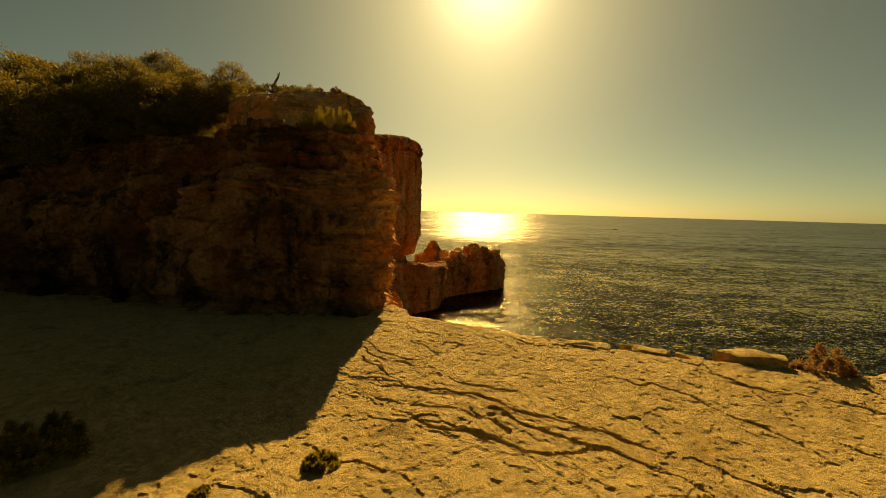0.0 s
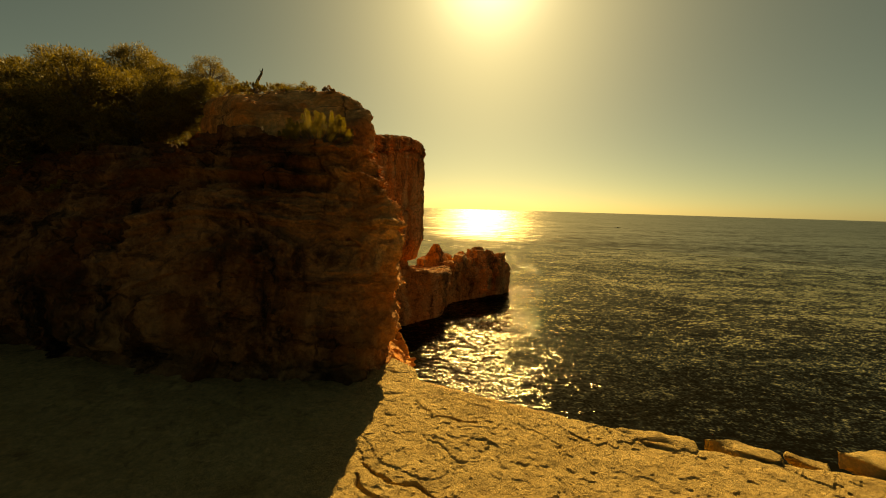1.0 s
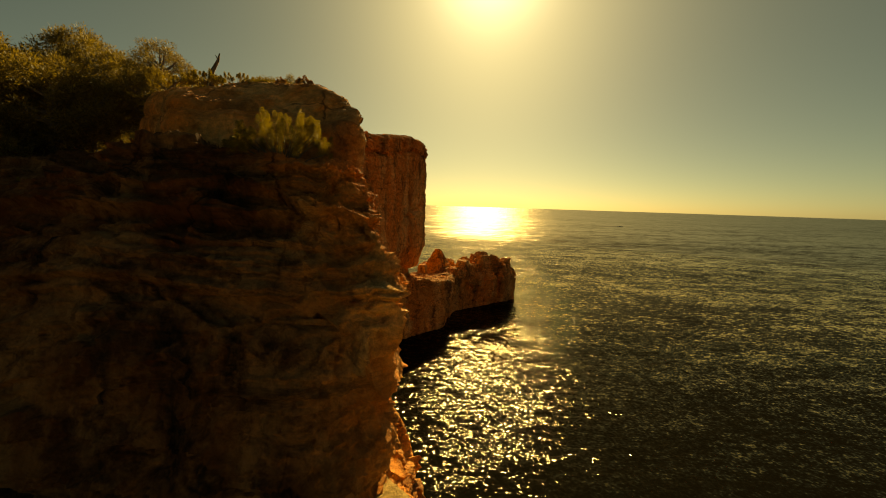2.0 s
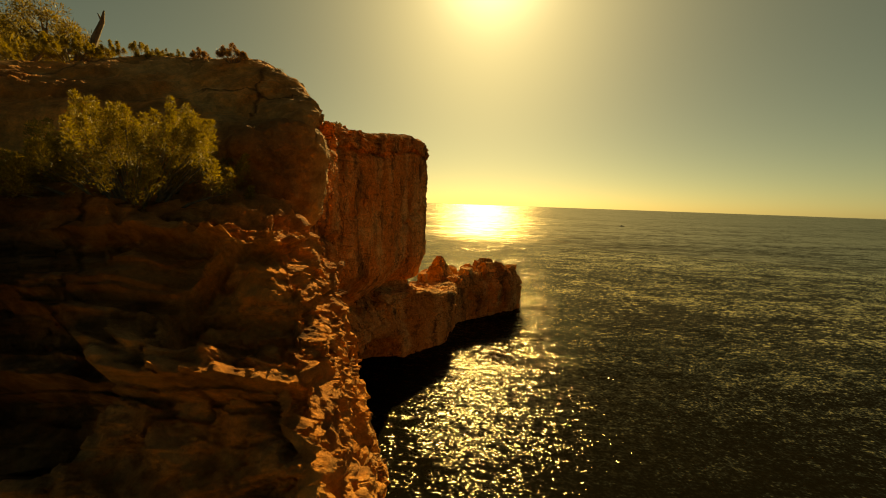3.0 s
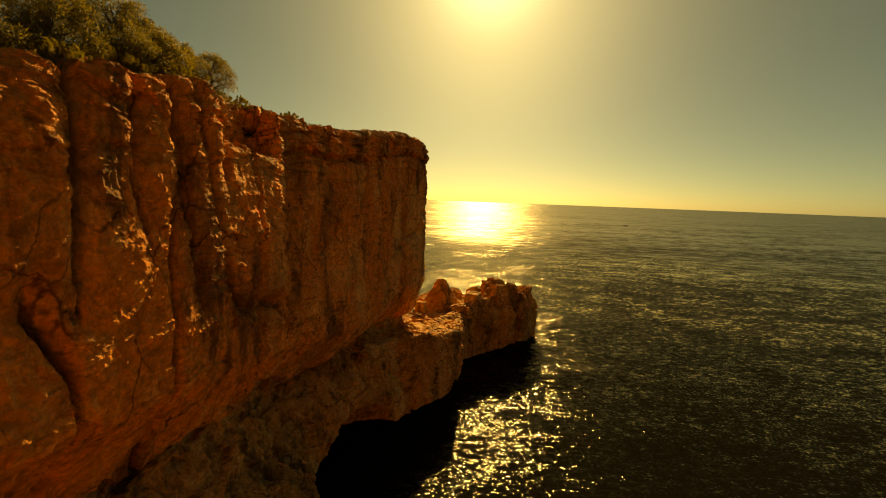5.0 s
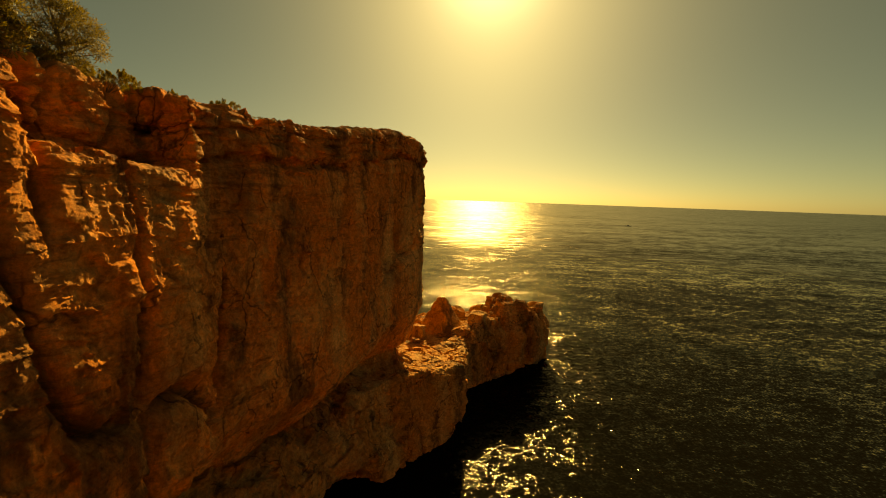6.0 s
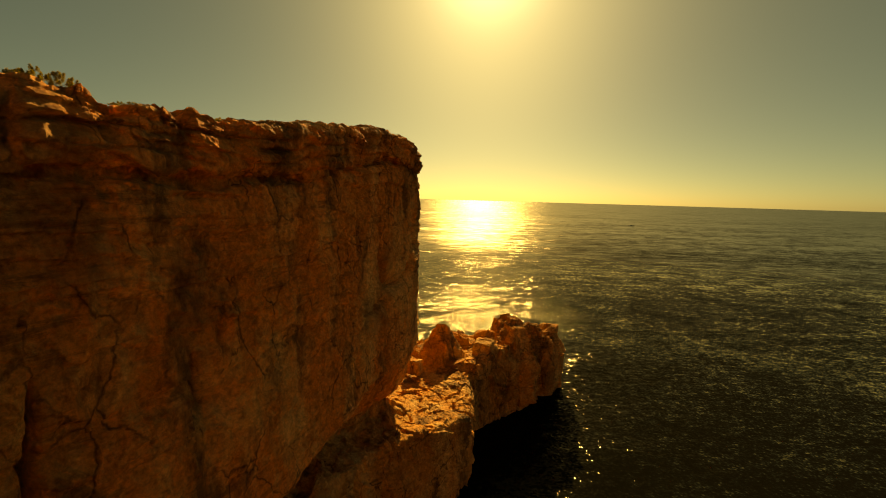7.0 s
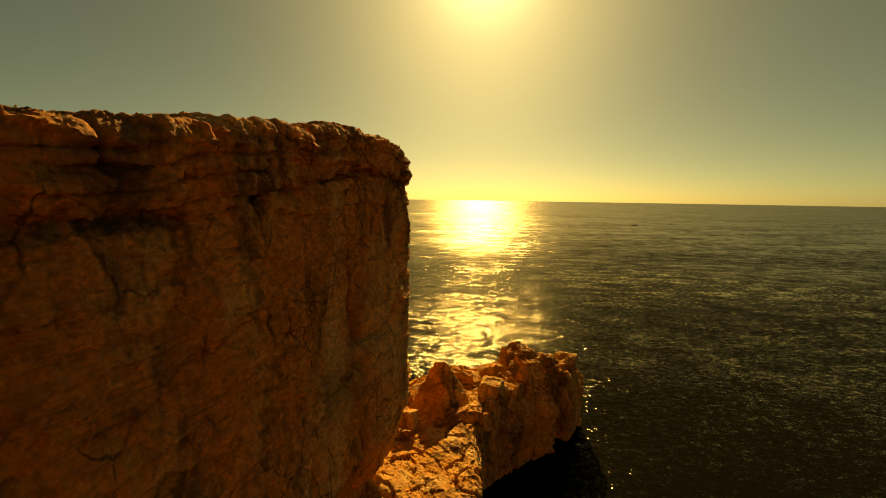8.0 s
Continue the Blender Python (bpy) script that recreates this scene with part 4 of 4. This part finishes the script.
dry = shrub("shrub", (0.55, 0.4, 0.75), 50, 0.045, 405, DRY, "dry russet shrub below the platform's edge")
dry.matrix_basis = pose(7.3, 7.35, 12.7)
for x, y, z, sz in ((-4.0, 14.9, 20.05, 0.35), (-4.7, 15.3, 20.2, 0.25)):
    copy_thing(dry, pose(x, y, z, 0, 0, 40 * x)).scale = (sz, sz, sz * 0.8)


def snag():
    root = new("dead_branch")
    a = tube([(0.1, 0, -0.15), (0.0, 0, 0.15), (0.08, 0.02, 0.4), (0.22, 0.0, 0.62), (0.26, 0.0, 0.78)], [0.07, 0.06, 0.05, 0.035, 0.012])
    b = tube([(0.0, 0, 0.05), (-0.35, 0.05, 0.2), (-0.75, 0.0, 0.12), (-1.05, 0.0, -0.12)], [0.05, 0.045, 0.035, 0.02])
    c = tube([(0.22, 0, 0.62), (0.16, 0, 0.74)], [0.02, 0.006])
    part("trunk", mesh_of("snag_trunk", *join([a, c]), BARK), root)
    part("limb", mesh_of("snag_limb", *b, BARK), root)
    root.matrix_basis = pose(-6.6, 15.6, 20.2)
    return tagged(root, "bare twisted dead branch standing on the cliff top", "dead tree")


snag()


# ---- boat far out ----
def boat():
    root = new("motor_boat")
    bm = bmesh.new()
    rings = []
    for x, w, lowest, rim in ((-3.6, 1.1, -0.3, 0.9), (-1.5, 1.25, -0.35, 0.95), (1.2, 1.15, -0.35, 1.1), (3.0, 0.6, -0.2, 1.3), (4.0, 0.05, 0.3, 1.5)):
        rings.append([bm.verts.new(p) for p in ((x, -w, rim), (x, -w * 0.75, lowest + 0.3), (x, 0, lowest), (x, w * 0.75, lowest + 0.3), (x, w, rim))])
    for p, q in zip(rings, rings[1:]):
        for i in range(4):
            bm.faces.new((p[i], q[i], q[i + 1], p[i + 1]))
        bm.faces.new((p[4], q[4], q[0], p[0]))
    bm.faces.new(rings[0])
    bmesh.ops.recalc_face_normals(bm, faces=bm.faces)
    hull = bpy.data.meshes.new("hull")
    bm.to_mesh(hull)
    hull.materials.append(PAINT)
    part("hull", hull, root, "dark hull")
    bm = bmesh.new()
    bmesh.ops.create_cube(bm, size=1.0, matrix=pose(0.1, 0, 1.55) @ Matrix.Diagonal((2.4, 1.5, 1.2, 1)))
    for v in bm.verts:
        if v.co.z > 1.6:
            v.co.x = 0.1 + (v.co.x - 0.1) * 0.75
            v.co.y *= 0.85
    bmesh.ops.bevel(bm, geom=bm.edges[:], offset=0.1, segments=2, affect="EDGES")
    cabin = bpy.data.meshes.new("cabin")
    bm.to_mesh(cabin)
    cabin.materials.append(PAINT)
    part("cabin", cabin, root, "small grey cabin")
    part("mast", mesh_of("mast", *tube([(-0.6, 0, 2.0), (-0.7, 0, 2.7)], [0.05, 0.03], 6), PAINT), root)
    root.matrix_basis = pose(146, 346, SEA_LEVEL, 0, 0, -8) @ Matrix.Diagonal((0.62, 0.5, 0.38, 1))
    return tagged(root, "small dark motor boat on the open sea", "boat")


def paint_material():
    m, n, k, p = material("boat_paint")
    k.new(ramp(n, k, noise_node(n, k, mapped(n, k, (1, 1, 1)), 2, 4), [(0.3, (0.1, 0.1, 0.1)), (0.7, (0.2, 0.19, 0.18))]), p.inputs["Base Color"])
    p.inputs["Roughness"].default_value = 0.4
    return m


PAINT = paint_material()
boat()
